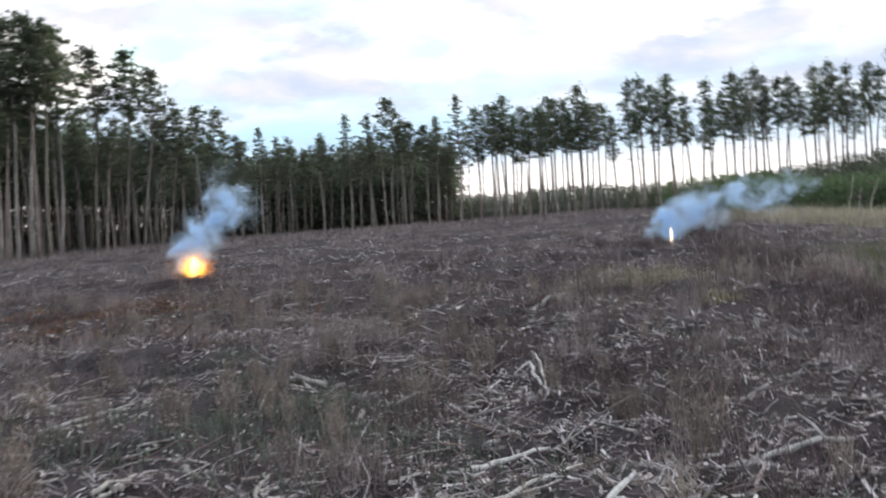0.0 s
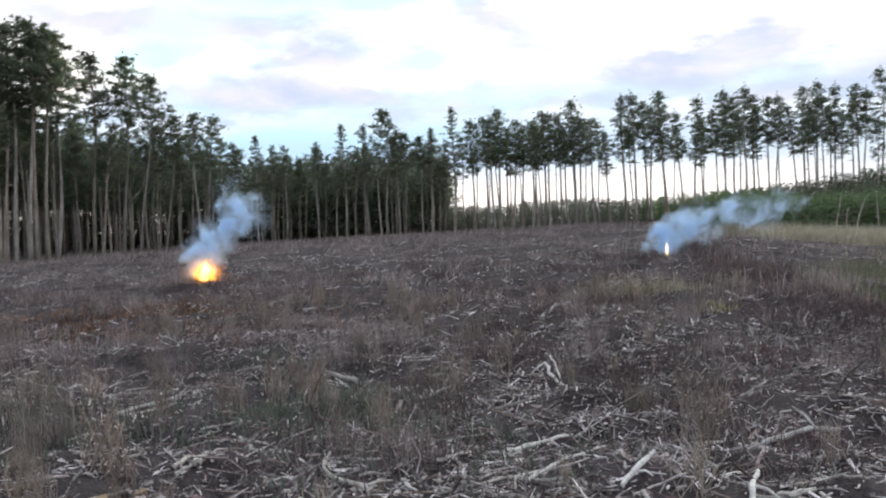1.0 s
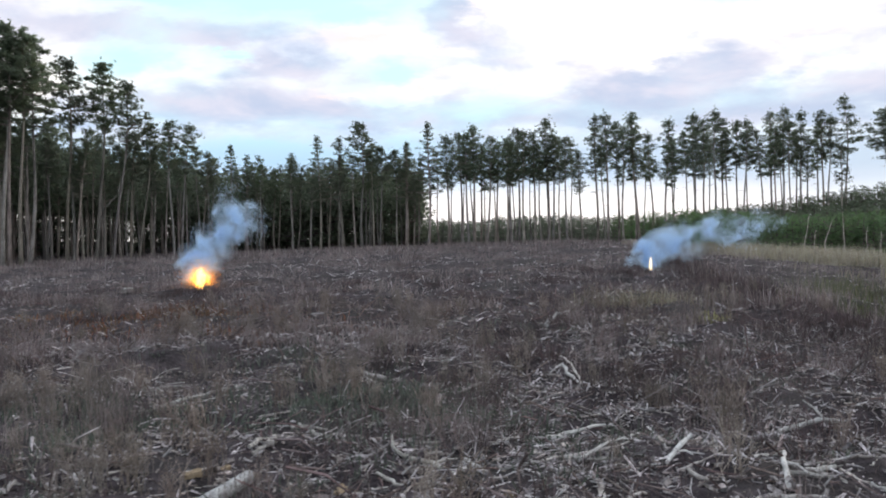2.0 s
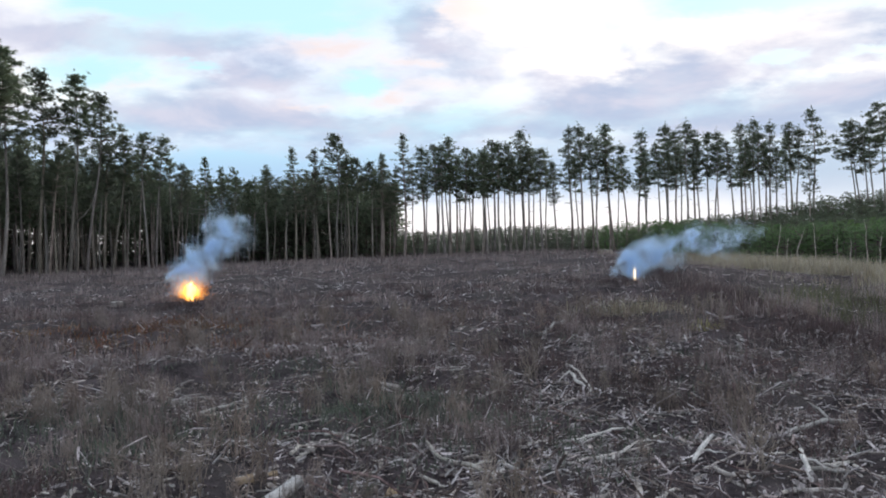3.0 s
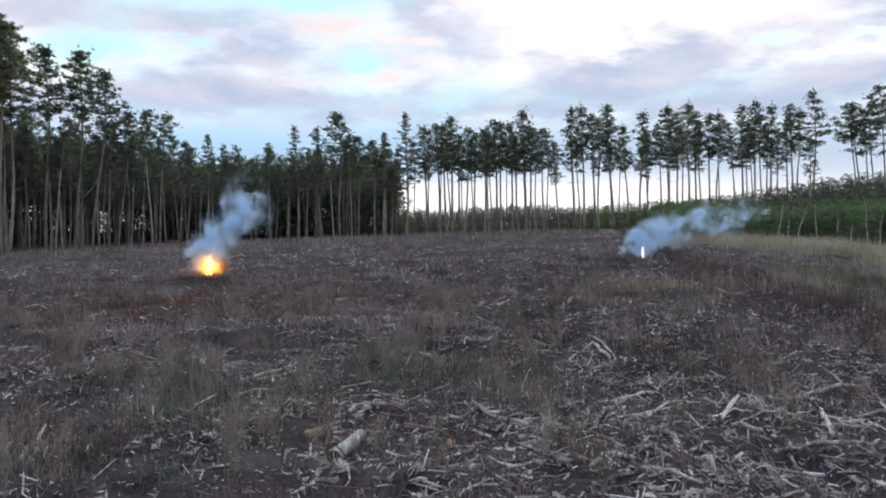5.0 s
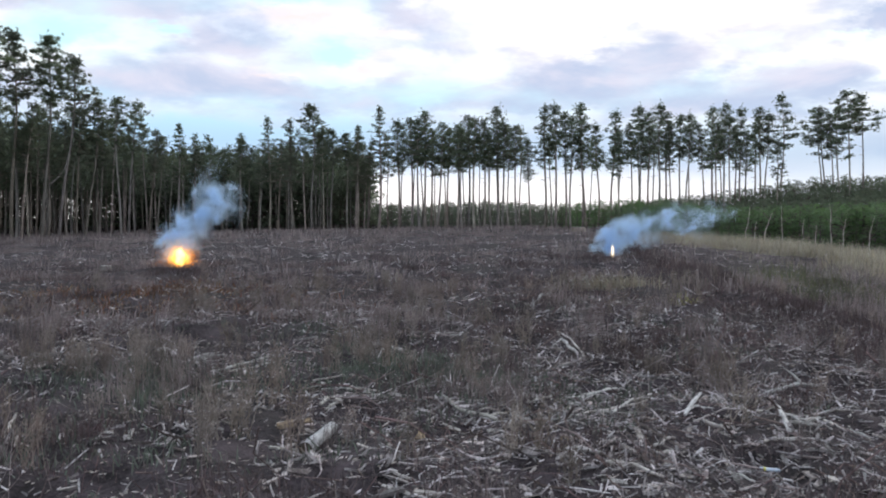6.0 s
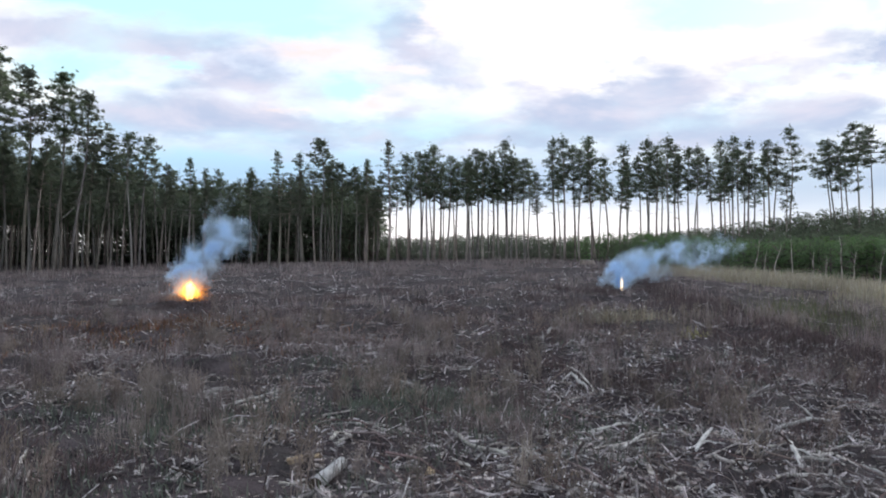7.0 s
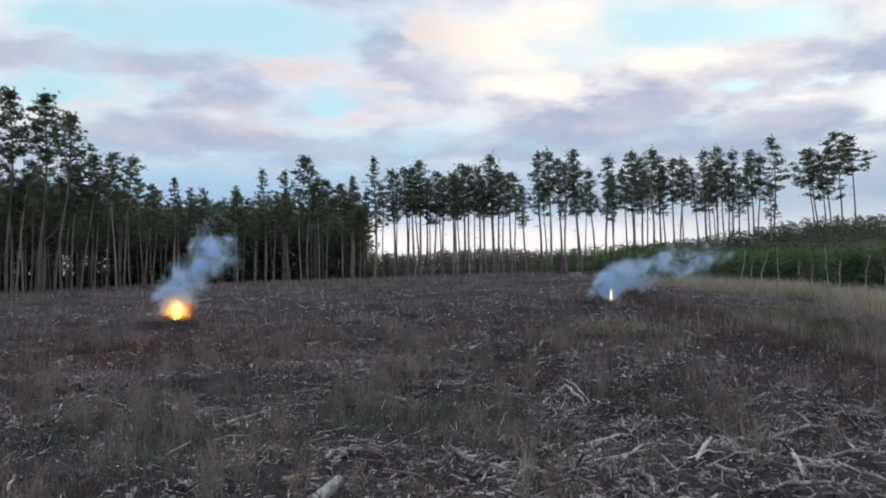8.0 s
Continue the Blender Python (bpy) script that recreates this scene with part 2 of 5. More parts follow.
YELLOW_FERN = material("yellow_fern", (0.22, 0.215, 0.10), (0.40, 0.39, 0.20), 2.0, 0.9, spread=0.3, tint=0.04, island=True, translucent=0.3)
WEED = material("dead_weed_stalks", (0.14, 0.116, 0.104), (0.335, 0.286, 0.253), 3.0, 0.9, spread=0.3, tint=0.05)
HEATHER = material("dead_heather", (0.064, 0.049, 0.050), (0.164, 0.127, 0.127), 0.7, 0.95, spread=0.4, island=True)
# young needles, duller green, with distance haze put into the colour as grey
HAZED_NEEDLES = material("hazed_young_needles", (0.125, 0.152, 0.115), (0.200, 0.232, 0.172), 0.8, 0.8, spread=0.14, translucent=0.5, gloss=0.2, tint=0.05)
BIRCH = material("birch_bark", (0.36, 0.32, 0.28), (0.72, 0.66, 0.60), 9.0, 0.8, 0.2, 0.004)
PLASTIC = material("blue_paper", (0.42, 0.50, 0.62), (0.62, 0.70, 0.80), 20.0, 0.6)
YELLOW_CARD = material("yellow_card", (0.50, 0.48, 0.10), (0.66, 0.62, 0.18), 20.0, 0.7)
CARD = material("firework_card", (0.30, 0.28, 0.26), (0.62, 0.58, 0.54), 9.0, 0.8, 0.1, 0.002)


def smoke_material(name, colour):
    """Tiny drops that throw light back and let it through alike."""
    m = bpy.data.materials.new(name)
    m.use_nodes = True
    tree = m.node_tree
    tree.nodes.clear()
    end = tree.nodes.new("ShaderNodeOutputMaterial")
    front = tree.nodes.new("ShaderNodeBsdfDiffuse")
    through_it = tree.nodes.new("ShaderNodeBsdfTranslucent")
    for n in (front, through_it):
        n.inputs["Color"].default_value = (*colour, 1)
    both = tree.nodes.new("ShaderNodeMixShader")
    both.inputs[0].default_value = 0.5
    tree.links.new(front.outputs[0], both.inputs[1])
    tree.links.new(through_it.outputs[0], both.inputs[2])
    tree.links.new(both.outputs[0], end.inputs["Surface"])
    return m


def glow_material(name, colour, strength):
    m = bpy.data.materials.new(name)
    m.use_nodes = True
    tree = m.node_tree
    tree.nodes.clear()
    end = tree.nodes.new("ShaderNodeOutputMaterial")
    e = tree.nodes.new("ShaderNodeEmission")
    e.inputs["Color"].default_value, e.inputs["Strength"].default_value = (*colour, 1), strength
    tree.links.new(e.outputs[0], end.inputs["Surface"])
    return m


SMOKE = smoke_material("blue_white_smoke", (0.66, 0.83, 1.0))
FLAME_CORE = glow_material("flame_core", (1.0, 0.60, 0.17), 8.0)
FLAME_MID = glow_material("flame_mid", (1.0, 0.46, 0.07), 3.2)
FLAME_EDGE = glow_material("flame_edge", (1.0, 0.30, 0.04), 1.5)
SPARK = glow_material("white_sparks", (1.0, 0.80, 0.55), 2.0)

# ---- mesh helpers ----


def mesh_of(name, verts, faces, *mats):
    me = bpy.data.meshes.new(name)
    me.from_pydata([tuple(v) for v in verts], [], faces)
    for m in mats:
        me.materials.append(m)
    return me


def part(name, bm, mat, parent, label=""):
    me = bpy.data.meshes.new(name)
    bm.to_mesh(me)
    bm.free()
    me.materials.append(mat)
    ob = new(name, me)
    ob.parent = parent
    return tagged(ob, label)


def mesh_part(name, me, parent, label=""):
    ob = new(name, me)
    ob.parent = parent
    return tagged(ob, label)


def smooth(me):
    me.polygons.foreach_set("use_smooth", [True] * len(me.polygons))
    return me


def tube(points, radii, sides=6, caps=True):
    """Verts and faces of a bent tapered tube."""
    verts, faces = [], []
    pts = [Vector(p) for p in points]
    for i, p in enumerate(pts):
        way = (pts[min(i + 1, len(pts) - 1)] - pts[max(i - 1, 0)]).normalized()
        side = way.cross(Vector((0, 0, 1)) if abs(way.z) < 0.9 else Vector((1, 0, 0))).normalized()
        other = way.cross(side)
        for k in range(sides):
            a = 2 * math.pi * k / sides
            verts.append(p + (side * math.cos(a) + other * math.sin(a)) * radii[i])
    for i in range(len(pts) - 1):
        for k in range(sides):
            a, b = i * sides + k, i * sides + (k + 1) % sides
            faces.append((a, b, b + sides, a + sides))
    if caps:
        faces.append(tuple(range(sides - 1, -1, -1)))
        n = (len(pts) - 1) * sides
        faces.append(tuple(range(n, n + sides)))
    return verts, faces


class Pile:
    """Collects many small pieces for one mesh."""

    def __init__(self):
        self.verts, self.faces = [], []

    def add(self, verts, faces):
        n = len(self.verts)
        self.verts += verts
        self.faces += [tuple(i + n for i in f) for f in faces]

    def mesh(self, name, *mats):
        return mesh_of(name, self.verts, self.faces, *mats)


# ---- ground ----


def lerp(x, table):
    return float(np.interp(x, [a for a, _ in table], [b for _, b in table]))


RISE = [(-3000, 0), (0, -0.05), (7, 0.0), (10.6, 0.08), (12.5, 0.2), (16, 0.4), (23, 0.72), (35, 1.1), (55, 1.5), (75, 1.7), (110, 2.3), (200, 4.0), (500, 4.0), (5000, 4.0)]
TILT = [(0, 0.0), (10, 0.008), (23, 0.03), (58, 0.026), (100, 0.015), (300, 0.0)]


def bump(x, y, cx, cy, sx, sy, h):
    return h * math.exp(-((x - cx) / sx) ** 2 - ((y - cy) / sy) ** 2)


def raw_z(x, y):
    side = x if x < 6 else max(6 - (x - 6) * 1.9, -18)
    z = lerp(y, RISE) + lerp(y, TILT) * max(side, -40)
    z += bump(x, y, 7.6, 28.5, 2.6, 2.2, 0.38) + bump(x, y, 32, 64, 14, 13, 2.7)
    z += bump(x, y, 2.95, 9.45, 0.45, 0.28, -0.15) + bump(x, y, 4.25, 9.25, 0.5, 0.3, -0.14) + bump(x, y, 1.9, 15.8, 0.6, 0.4, -0.12)
    if x > 4 and 6 < y < 34:
        s = min(1.0, max(0.0, (x - 5.9 - 0.5 * noise.noise((0.0, y * 0.5, 2.0))) / 1.1))
        z -= 0.32 * s * s * (3 - 2 * s) * min(1.0, (y - 6) / 4, (34 - y) / 8)
    if abs(x) < 150 and -20 < y < 200:
        near = 1.0 if y < 40 else max(0.5, 1 - (y - 40) / 40)
        ridge = 0.5 - abs(noise.noise((x * 0.8, y * 0.8, 5.5)))
        z += near * (0.12 * noise.noise((x * 0.35, y * 0.35, 3.1)) + 0.15 * (ridge - 0.25) + 0.09 * noise.noise((x * 1.6, y * 1.6, 7.7)) + 0.05 * noise.noise((x * 3.7, y * 3.7, 1.3)))
    return z


# places whose height is known: the pieces of wood and the fireworks
KNOWN = [(-0.95, 16.8, 0.42), (2.08, 15.35, 0.24), (1.58, 14.03, 0.24), (-9.38, 22.44, 0.36), (4.27, 12.49, 0.17), (1.59, 10.65, 0.04), (1.75, 9.86, 0.0), (1.25, 7.77, -0.06), (1.78, 8.15, -0.04),
         (3.14, 7.74, 0.01), (3.62, 7.96, 0.02), (-0.91, 6.64, -0.08), (-0.97, 5.93, -0.09), (-0.92, 10.63, 0.0), (-0.54, 10.56, -0.04), (3.0, 7.14, -0.06), (-2.93, 9.51, -0.04), (2.52, 7.98, -0.12), (4.89, 23.02, 0.62), (-7.2, 22.27, 0.44)]
KNOWN = [(x, y, z - raw_z(x, y)) for x, y, z in KNOWN]


def ground_z(x, y):
    z = raw_z(x, y)
    if -12 < x < 8 and 4 < y < 26:
        total = change = 0.0
        for kx, ky, dz in KNOWN:
            d = (x - kx) ** 2 + (y - ky) ** 2
            if d < 3.0:
                w = math.exp(-d / 0.15)
                total += w
                change += w * dz
        z += change / max(1.0, total)
    return z


def graded(fine_from, fine_to, step, low, high, grow):
    mid = list(np.arange(fine_from, fine_to + 1e-6, step))
    up, s = [], step
    x = fine_to
    while x < high:
        s *= grow
        x += s
        up.append(min(x, high))
    down, s, x = [], step, fine_from
    while x > low:
        s *= grow
        x -= s
        down.append(max(x, low))
    return down[::-1] + mid + up


def make_ground():
    xs, ys = graded(-7.0, 7.0, 0.16, -2500, 2500, 1.08), graded(3.5, 18, 0.16, -2500, 4000, 1.055)
    w = len(xs)
    verts = [(x, y, ground_z(x, y)) for y in ys for x in xs]
    faces = [(j * w + i, j * w + i + 1, (j + 1) * w + i + 1, (j + 1) * w + i) for j in range(len(ys) - 1) for i in range(w - 1)]
    ob = new("ground", smooth(mesh_of("ground", verts, faces, SOIL)))
    tagged(ob, "dark brown churned soil of a felled forest clearing", "ground", kind="structure")


make_ground()

# ---- pines ----


def needles(centres, per, length, width, rng, droop=0.25):
    """Clumps of needle blades round the centres: triangles, and for each the way that the crown's surface faces there."""
    n = len(centres) * per
    at = np.repeat(np.asarray(centres), per, axis=0)
    way = rng.normal(size=(n, 3))
    way[:, 2] = way[:, 2] * 0.75 + droop
    spread = at * (1, 1, 0)
    way += 0.6 * spread / (np.linalg.norm(spread, axis=1)[:, None] + 0.4)
    way /= np.linalg.norm(way, axis=1)[:, None]
    side = np.cross(way, rng.normal(size=(n, 3)))
    side /= np.linalg.norm(side, axis=1)[:, None] + 1e-6
    reach = length * rng.uniform(0.6, 1.3, (n, 1))
    thick = width * rng.uniform(0.6, 1.4, (n, 1))
    tris = np.stack([at + way * reach * 0.1 - side * thick, at + way * reach * 0.1 + side * thick, at + way * reach], axis=1)
    out = at * (1, 1, 0)
    out /= np.linalg.norm(out, axis=1)[:, None] + 0.3
    face = way * 0.18 + out * 0.6 + np.array([0, 0, 0.6])
    face /= np.linalg.norm(face, axis=1)[:, None]
    flat = np.cross(tris[:, 1] - tris[:, 0], tris[:, 2] - tris[:, 0])
    turned = (flat * face).sum(axis=1) < 0
    tris[turned] = tris[turned][:, [1, 0, 2]]
    return tris, face


def tri_mesh(name, tris, mat, faces=None):
    n = len(tris)
    me = bpy.data.meshes.new(name)
    me.vertices.add(3 * n)
    me.vertices.foreach_set("co", tris.reshape(-1).astype(np.float32))
    me.loops.add(3 * n)
    me.loops.foreach_set("vertex_index", np.arange(3 * n, dtype=np.int32))
    me.polygons.add(n)
    me.polygons.foreach_set("loop_start", np.arange(0, 3 * n, 3, dtype=np.int32))
    me.polygons.foreach_set("loop_total", np.full(n, 3, dtype=np.int32))
    me.materials.append(mat)
    me.update(calc_edges=True)
    if faces is not None:
        me.polygons.foreach_set("use_smooth", [True] * n)
        me.normals_split_custom_set(np.repeat(faces, 3, axis=0).tolist())
    return me


def make_pine(seed, height, shape, crown_from, spread, clumps, per, blade, trunk_r, label, bark=None, leaf=None, name="pine_tree", snags=6, limbs=26, pad=0.34, slim=0.105, plain=False, heart=0):
    """One pine, base at the origin: trunk with limbs, and a crown of needle clumps."""
    rng = np.random.default_rng(seed)
    tree = new(name)
    wob = rng.uniform(-1, 1, 4)
    def axis(z):
        k = z / height
        return np.array([0.018 * height * (wob[0] * math.sin(3.0 * k) + 0.6 * wob[1] * math.sin(7 * k)), 0.012 * height * (wob[2] * math.sin(3.3 * k)), z])
    wood = Pile()
    zs = np.linspace(-0.25, height * 0.97, 6 if plain else 12)
    rad = [trunk_r * (1.25 if z < 0 else 1.0) * (1 - 0.82 * max(0, z) / height) for z in zs]
    wood.add(*tube([axis(z) for z in zs], rad, 5 if plain else 8))
    centres, hearts = [], []
    base = height * crown_from
    count = limbs
    for i in range(count):
        k = (i + rng.uniform(0, 1)) / count
        z = base + (height - base) * k * 0.96
        if shape == "cone":
            reach = spread * (1.04 - k) ** 0.9 * rng.uniform(0.75, 1.1)
            rise = 0.12
        elif shape == "flat":
            reach = spread * math.sin(math.pi * min(1, 0.25 + 0.72 * k)) ** 0.7 * rng.uniform(0.45, 1.15)
            rise = 0.10
        else:
            reach = spread * min(1.0, 0.55 + 1.6 * k) * (1.03 - k) ** 0.62 * rng.uniform(0.3, 1.2)
            rise = 0.34
        if rng.uniform() < 0.12 and k < 0.6:
            continue
        turn = i * 2.4 + rng.uniform(-0.6, 0.6)
        out = np.array([math.cos(turn), math.sin(turn), 0])
        start = axis(z)
        pts = [start + out * reach * s + np.array([0, 0, reach * rise * s * s - 0.04 * reach * s]) + rng.normal(size=3) * 0.03 * reach * s for s in (0, 0.35, 0.7, 1.0)]
        r0 = min(0.06, 0.03 + 0.012 * reach)
        wood.add(*(tube([pts[0], pts[-1]], [r0, r0 * 0.3], 3, False) if plain else tube(pts, [r0, r0 * 0.75, r0 * 0.5, r0 * 0.2], 4, False)))
        pads = max(2, int(2 + 3 * reach / spread))
        m = max(2, int(clumps / count * (0.4 + reach / spread) / pads))
        for j in range(pads):
            s = 0.35 + 0.65 * (j + rng.uniform(0.2, 1.0)) / pads if shape != "cone" else (j + rng.uniform(0, 1)) / pads
            p = pts[0] + (pts[-1] - pts[0]) * s
            p[2] = start[2] + reach * rise * s * s + 0.08 + rng.normal() * 0.08
            p = p + rng.normal(size=3) * (0.16 * reach, 0.16 * reach, 0.05)
            wide = rng.uniform(0.6, 1.2) * pad
            hearts.append(p)
            for _ in range(m):
                centres.append(p + rng.normal(size=3) * (wide, wide, wide * 0.36))
    tip = axis(height * 0.97)
    for _ in range(max(4, clumps // 25)):
        centres.append(tip + rng.normal(size=3) * (0.12, 0.12, 0.22) if shape == "cone" else tip + rng.normal(size=3) * (0.24, 0.24, 0.28))
    for _ in range(snags):
        z = height * rng.uniform(0.15, max(0.2, crown_from))
        turn, reach = rng.uniform(0, 6.28), rng.uniform(0.2, 1.0)
        s = axis(z)
        e = s + np.array([math.cos(turn) * reach, math.sin(turn) * reach, rng.uniform(-0.1, 0.35) * reach])
        wood.add(*tube([s, (s + e) / 2 + rng.normal(size=3) * 0.05, e], [0.025, 0.018, 0.007], 4, False))
    mesh_part("trunk", smooth(wood.mesh("trunk", bark or BARK)), tree, "grey-brown bark with bare limb stubs")
    tris, faces = needles(centres, per, blade, blade * slim, rng)
    if heart:
        inner, inward = needles(np.array(hearts) + rng.normal(size=(len(hearts), 3)) * pad * 0.3, heart, pad * 1.35, pad * 0.33, rng, 0.1)
        inner[:, :, 2] = np.array(hearts).repeat(heart, axis=0)[:, None, 2] + (inner[:, :, 2] - np.array(hearts).repeat(heart, axis=0)[:, None, 2]) * 0.6
        tris, faces = np.concatenate([tris, inner]), np.concatenate([faces, inward])
    mesh_part("crown", tri_mesh("crown", tris, leaf or NEEDLES, faces), tree, "dark green needles in ragged clumps")
    return tagged(tree, label, "tree")


def place_copy(source, x, y, height, own_height, turn, lean=0.0, wide=1.0, group=""):
    s = height / own_height
    m = pose(x, y, ground_z(x, y) - 0.05, 0, lean, 0) @ pose(0, 0, 0, 0, 0, turn) @ Matrix.Diagonal((s * wide, s * wide, s, 1))
    ob = copy_thing(source, m)
    return tagged(ob, group=group)


TALL = "tall Scots pine with a bare trunk and ragged dark green crown"
EDGE_PINES = [make_pine(10 + i, 14, "round", cf, sp, 700, 17, 0.2, 0.128, TALL, limbs=lb + 8, pad=0.27, slim=0.1, heart=9) for i, (cf, sp, lb) in enumerate(((0.66, 2.4, 22), (0.60, 2.1, 24), (0.66, 2.7, 22), (0.57, 2.1, 26)))]
ROW_PINES = [make_pine(20 + i, 14, "round", cf, sp, 720, 15, 0.2, 0.15, TALL, limbs=lb + 12, pad=0.27, slim=0.1, heart=4) for i, (cf, sp, lb) in enumerate(((0.57, 1.85, 26), (0.54, 1.6, 24), (0.60, 2.0, 24), (0.52, 1.75, 30)))]
LIGHT_PINES = [make_pine(25 + i, 14, "round", cf, sp, 620, 15, 0.21, 0.14, "tall slender pine with a thin open green crown", limbs=lb + 6, pad=0.26, slim=0.1, heart=5) for i, (cf, sp, lb) in enumerate(((0.55, 1.8, 26), (0.52, 1.55, 24), (0.60, 1.9, 22), (0.50, 1.7, 28)))]
FLATS = [make_pine(30 + i, 14, "flat", cf, sp, 560, 18, 0.19, 0.14, "tall pine with a flat spreading crown on layered limbs", limbs=20, pad=0.34, slim=0.11, heart=7) for i, (cf, sp) in enumerate(((0.66, 2.5), (0.48, 2.0)))]
CONES = [make_pine(40 + i, 14, "cone", cf, sp, 640, 15, 0.19, 0.15, "narrow pointed conifer with a bare lower trunk", limbs=48, pad=0.2, slim=0.11, heart=13) for i, (cf, sp) in enumerate(((0.46, 2.1), (0.42, 2.7)))]
INNER = [make_pine(50 + i, 12, "round", 0.40, 2.0, 230, 8, 0.44, 0.11, "slender forest pine in deep shade", limbs=22, snags=8, pad=0.48, slim=0.15, plain=True) for i in range(3)]

THIN_EDGE = [make_pine(60 + i, 14, "round", cf, 1.7, 340, 10, 0.26, 0.13, "slender pine with a high thin crown", limbs=18, snags=5, slim=0.11, heart=8) for i, cf in enumerate((0.62, 0.55, 0.66))]
DEEP = [make_pine(65 + i, 12, "round", 0.38, 2.2, 190, 6, 0.58, 0.11, "pine deep inside the forest", limbs=16, snags=4, pad=0.55, slim=0.2, plain=True) for i in range(2)]

# the forest's edge: slope to the side of ahead, and distance ahead
FOREST_EDGE = [(-0.737, 46), (-0.638, 50), (-0.596, 53), (-0.553, 57), (-0.483, 62), (-0.412, 68), (-0.327, 76), (-0.215, 79), (-0.08, 77), (0.068, 71), (0.169, 70), (0.217, 67), (0.311, 61), (0.423, 59), (0.526, 57), (0.646, 57)]


def stand(sources, rows, wide, group):
    """Single trees: x, y, height, lean in degrees, and which tree."""
    for x, y, h, lean, kind in rows:
        h -= bump(x, y, 32, 64, 14, 13, 0.7)
        ob = place_copy(sources[kind], x, y, h, 14.0, (x * 371 + y * 53) % 360, lean, wide, group)
        if abs(lean) > 3.2:
            tagged(ob, "bare-trunked pine leaning aside under a ragged green crown")
        elif h > 15.5:
            tagged(ob, "very tall Scots pine with bare trunk and broad crown")


NEAR_LEFT = [(-32.7, 46.4, 13.8, 2.0, 0), (-33.3, 49.0, 14.8, 0.5, 2), (-32.8, 49.8, 15.3, -1.3, 1), (-32.5, 51.0, 15.7, -0.8, 0), (-32.2, 52.1, 16.3, 1.0, 2), (-31.4, 51.6, 15.3, 1.6, 1), (-31.0, 52.2, 15.7, 1.1, 2), (-32.1, 55.0, 15.9, 1.1, 3)]
LEFT_EDGE = [(-31.1, 58.1, 15.1, 0.5, 2), (-30.5, 58.3, 9.9, 6.1, 1), (-30.5, 59.3, 8.6, -1.7, 3), (-29.9, 60.1, 15.1, 1.9, 0), (-29.8, 62.6, 14.2, 5.3, 2), (-29.8, 63.8, 9.3, -0.6, 3), (-29.7, 65.3, 10.4, 3.0, 1), (-28.6, 64.5, 11.1, 5.4, 0), (-28.2, 66.1, 8.9, 1.8, 1), (-27.3, 68.4, 11.7, -1.7, 2), (-27.5, 70.6, 11.7, 4.1, 1), (-26.1, 71.8, 9.3, 4.4, 3)]
MIDDLE_EDGE = [(-25.8, 72.9, 8.9, 2.6, 0), (-23.5, 76.0, 8.1, 2.7, 1), (-22.6, 77.8, 8.5, 1.5, 2), (-21.3, 78.2, 8.1, 1.6, 3), (-19.2, 77.2, 8.9, 0.0, 0), (-17.6, 78.0, 7.1, 2.7, 3), (-13.1, 77.4, 9.1, -1.7, 1), (-10.7, 77.4, 9.7, 0.6, 2), (-9.2, 78.4, 9.5, -1.7, 0), (-7.5, 77.9, 6.9, 0.9, 3)]
OPEN_ROW = [(-4.0, 75.4, 10.3, -1.5, 1), (-2.8, 76.5, 10.7, -1.7, 0), (-2.0, 73.6, 10.2, -1.2, 2), (-1.5, 74.1, 11.0, -0.5, 3), (-1.0, 75.7, 9.4, 0.7, 1), (-0.4, 73.6, 9.9, 2.4, 0), (0.6, 74.4, 9.4, 1.0, 3), (1.4, 71.6, 9.4, 0.0, 1), (1.9, 73.7, 9.2, -1.0, 2), (2.5, 73.3, 10.4, -1.1, 0), (2.9, 70.8, 9.8, 0.3, 1), (3.8, 70.3, 9.7, -1.2, 3), (4.4, 70.6, 8.6, -2.0, 2), (5.1, 72.2, 11.0, -1.3, 3), (5.4, 71.5, 9.4, 0.9, 1), (6.5, 69.5, 9.0, -0.6, 0), (8.0, 71.3, 8.1, -2.9, 3)]
RISING_ROW = [(9.0, 69.3, 10.7, -1.0, 1), (9.8, 68.9, 10.8, -1.0, 0), (10.8, 69.4, 10.2, -1.1, 2), (11.1, 68.8, 9.7, 0.3, 3), (12.0, 68.1, 9.5, -1.7, 1), (12.3, 68.0, 10.7, -3.3, 2), (13.1, 67.0, 8.9, -2.4, 0), (14.2, 66.7, 9.9, 1.6, 3), (14.6, 65.6, 8.0, -1.3, 1), (15.9, 67.0, 8.8, -1.5, 2), (16.2, 66.6, 10.2, 0.5, 0), (15.8, 63.8, 8.9, 1.2, 1), (16.6, 63.9, 9.4, -0.8, 3), (16.7, 62.5, 9.8, 1.3, 0), (17.6, 63.0, 9.2, 0.6, 2), (17.8, 62.3, 8.1, -0.9, 1)]
RIGHT_ROW = [(18.8, 63.1, 8.9, -0.3, 2), (19.2, 62.7, 8.9, 1.1, 0), (20.4, 62.0, 8.0, -5.0, 1), (20.6, 60.9, 9.1, -0.8, 3), (20.2, 59.1, 7.9, 0.3, 1), (20.8, 59.2, 9.2, 0.5, 3), (21.3, 59.0, 8.1, -1.2, 2), (22.3, 60.7, 7.5, -1.0, 1), (22.3, 59.7, 8.8, -0.5, 0), (22.8, 59.8, 7.1, -1.0, 3), (23.7, 60.9, 8.0, 0.9, 1), (23.8, 59.9, 8.6, -0.6, 2), (24.3, 60.0, 8.2, 0.9, 0), (24.3, 57.9, 6.1, -0.8, 3)]
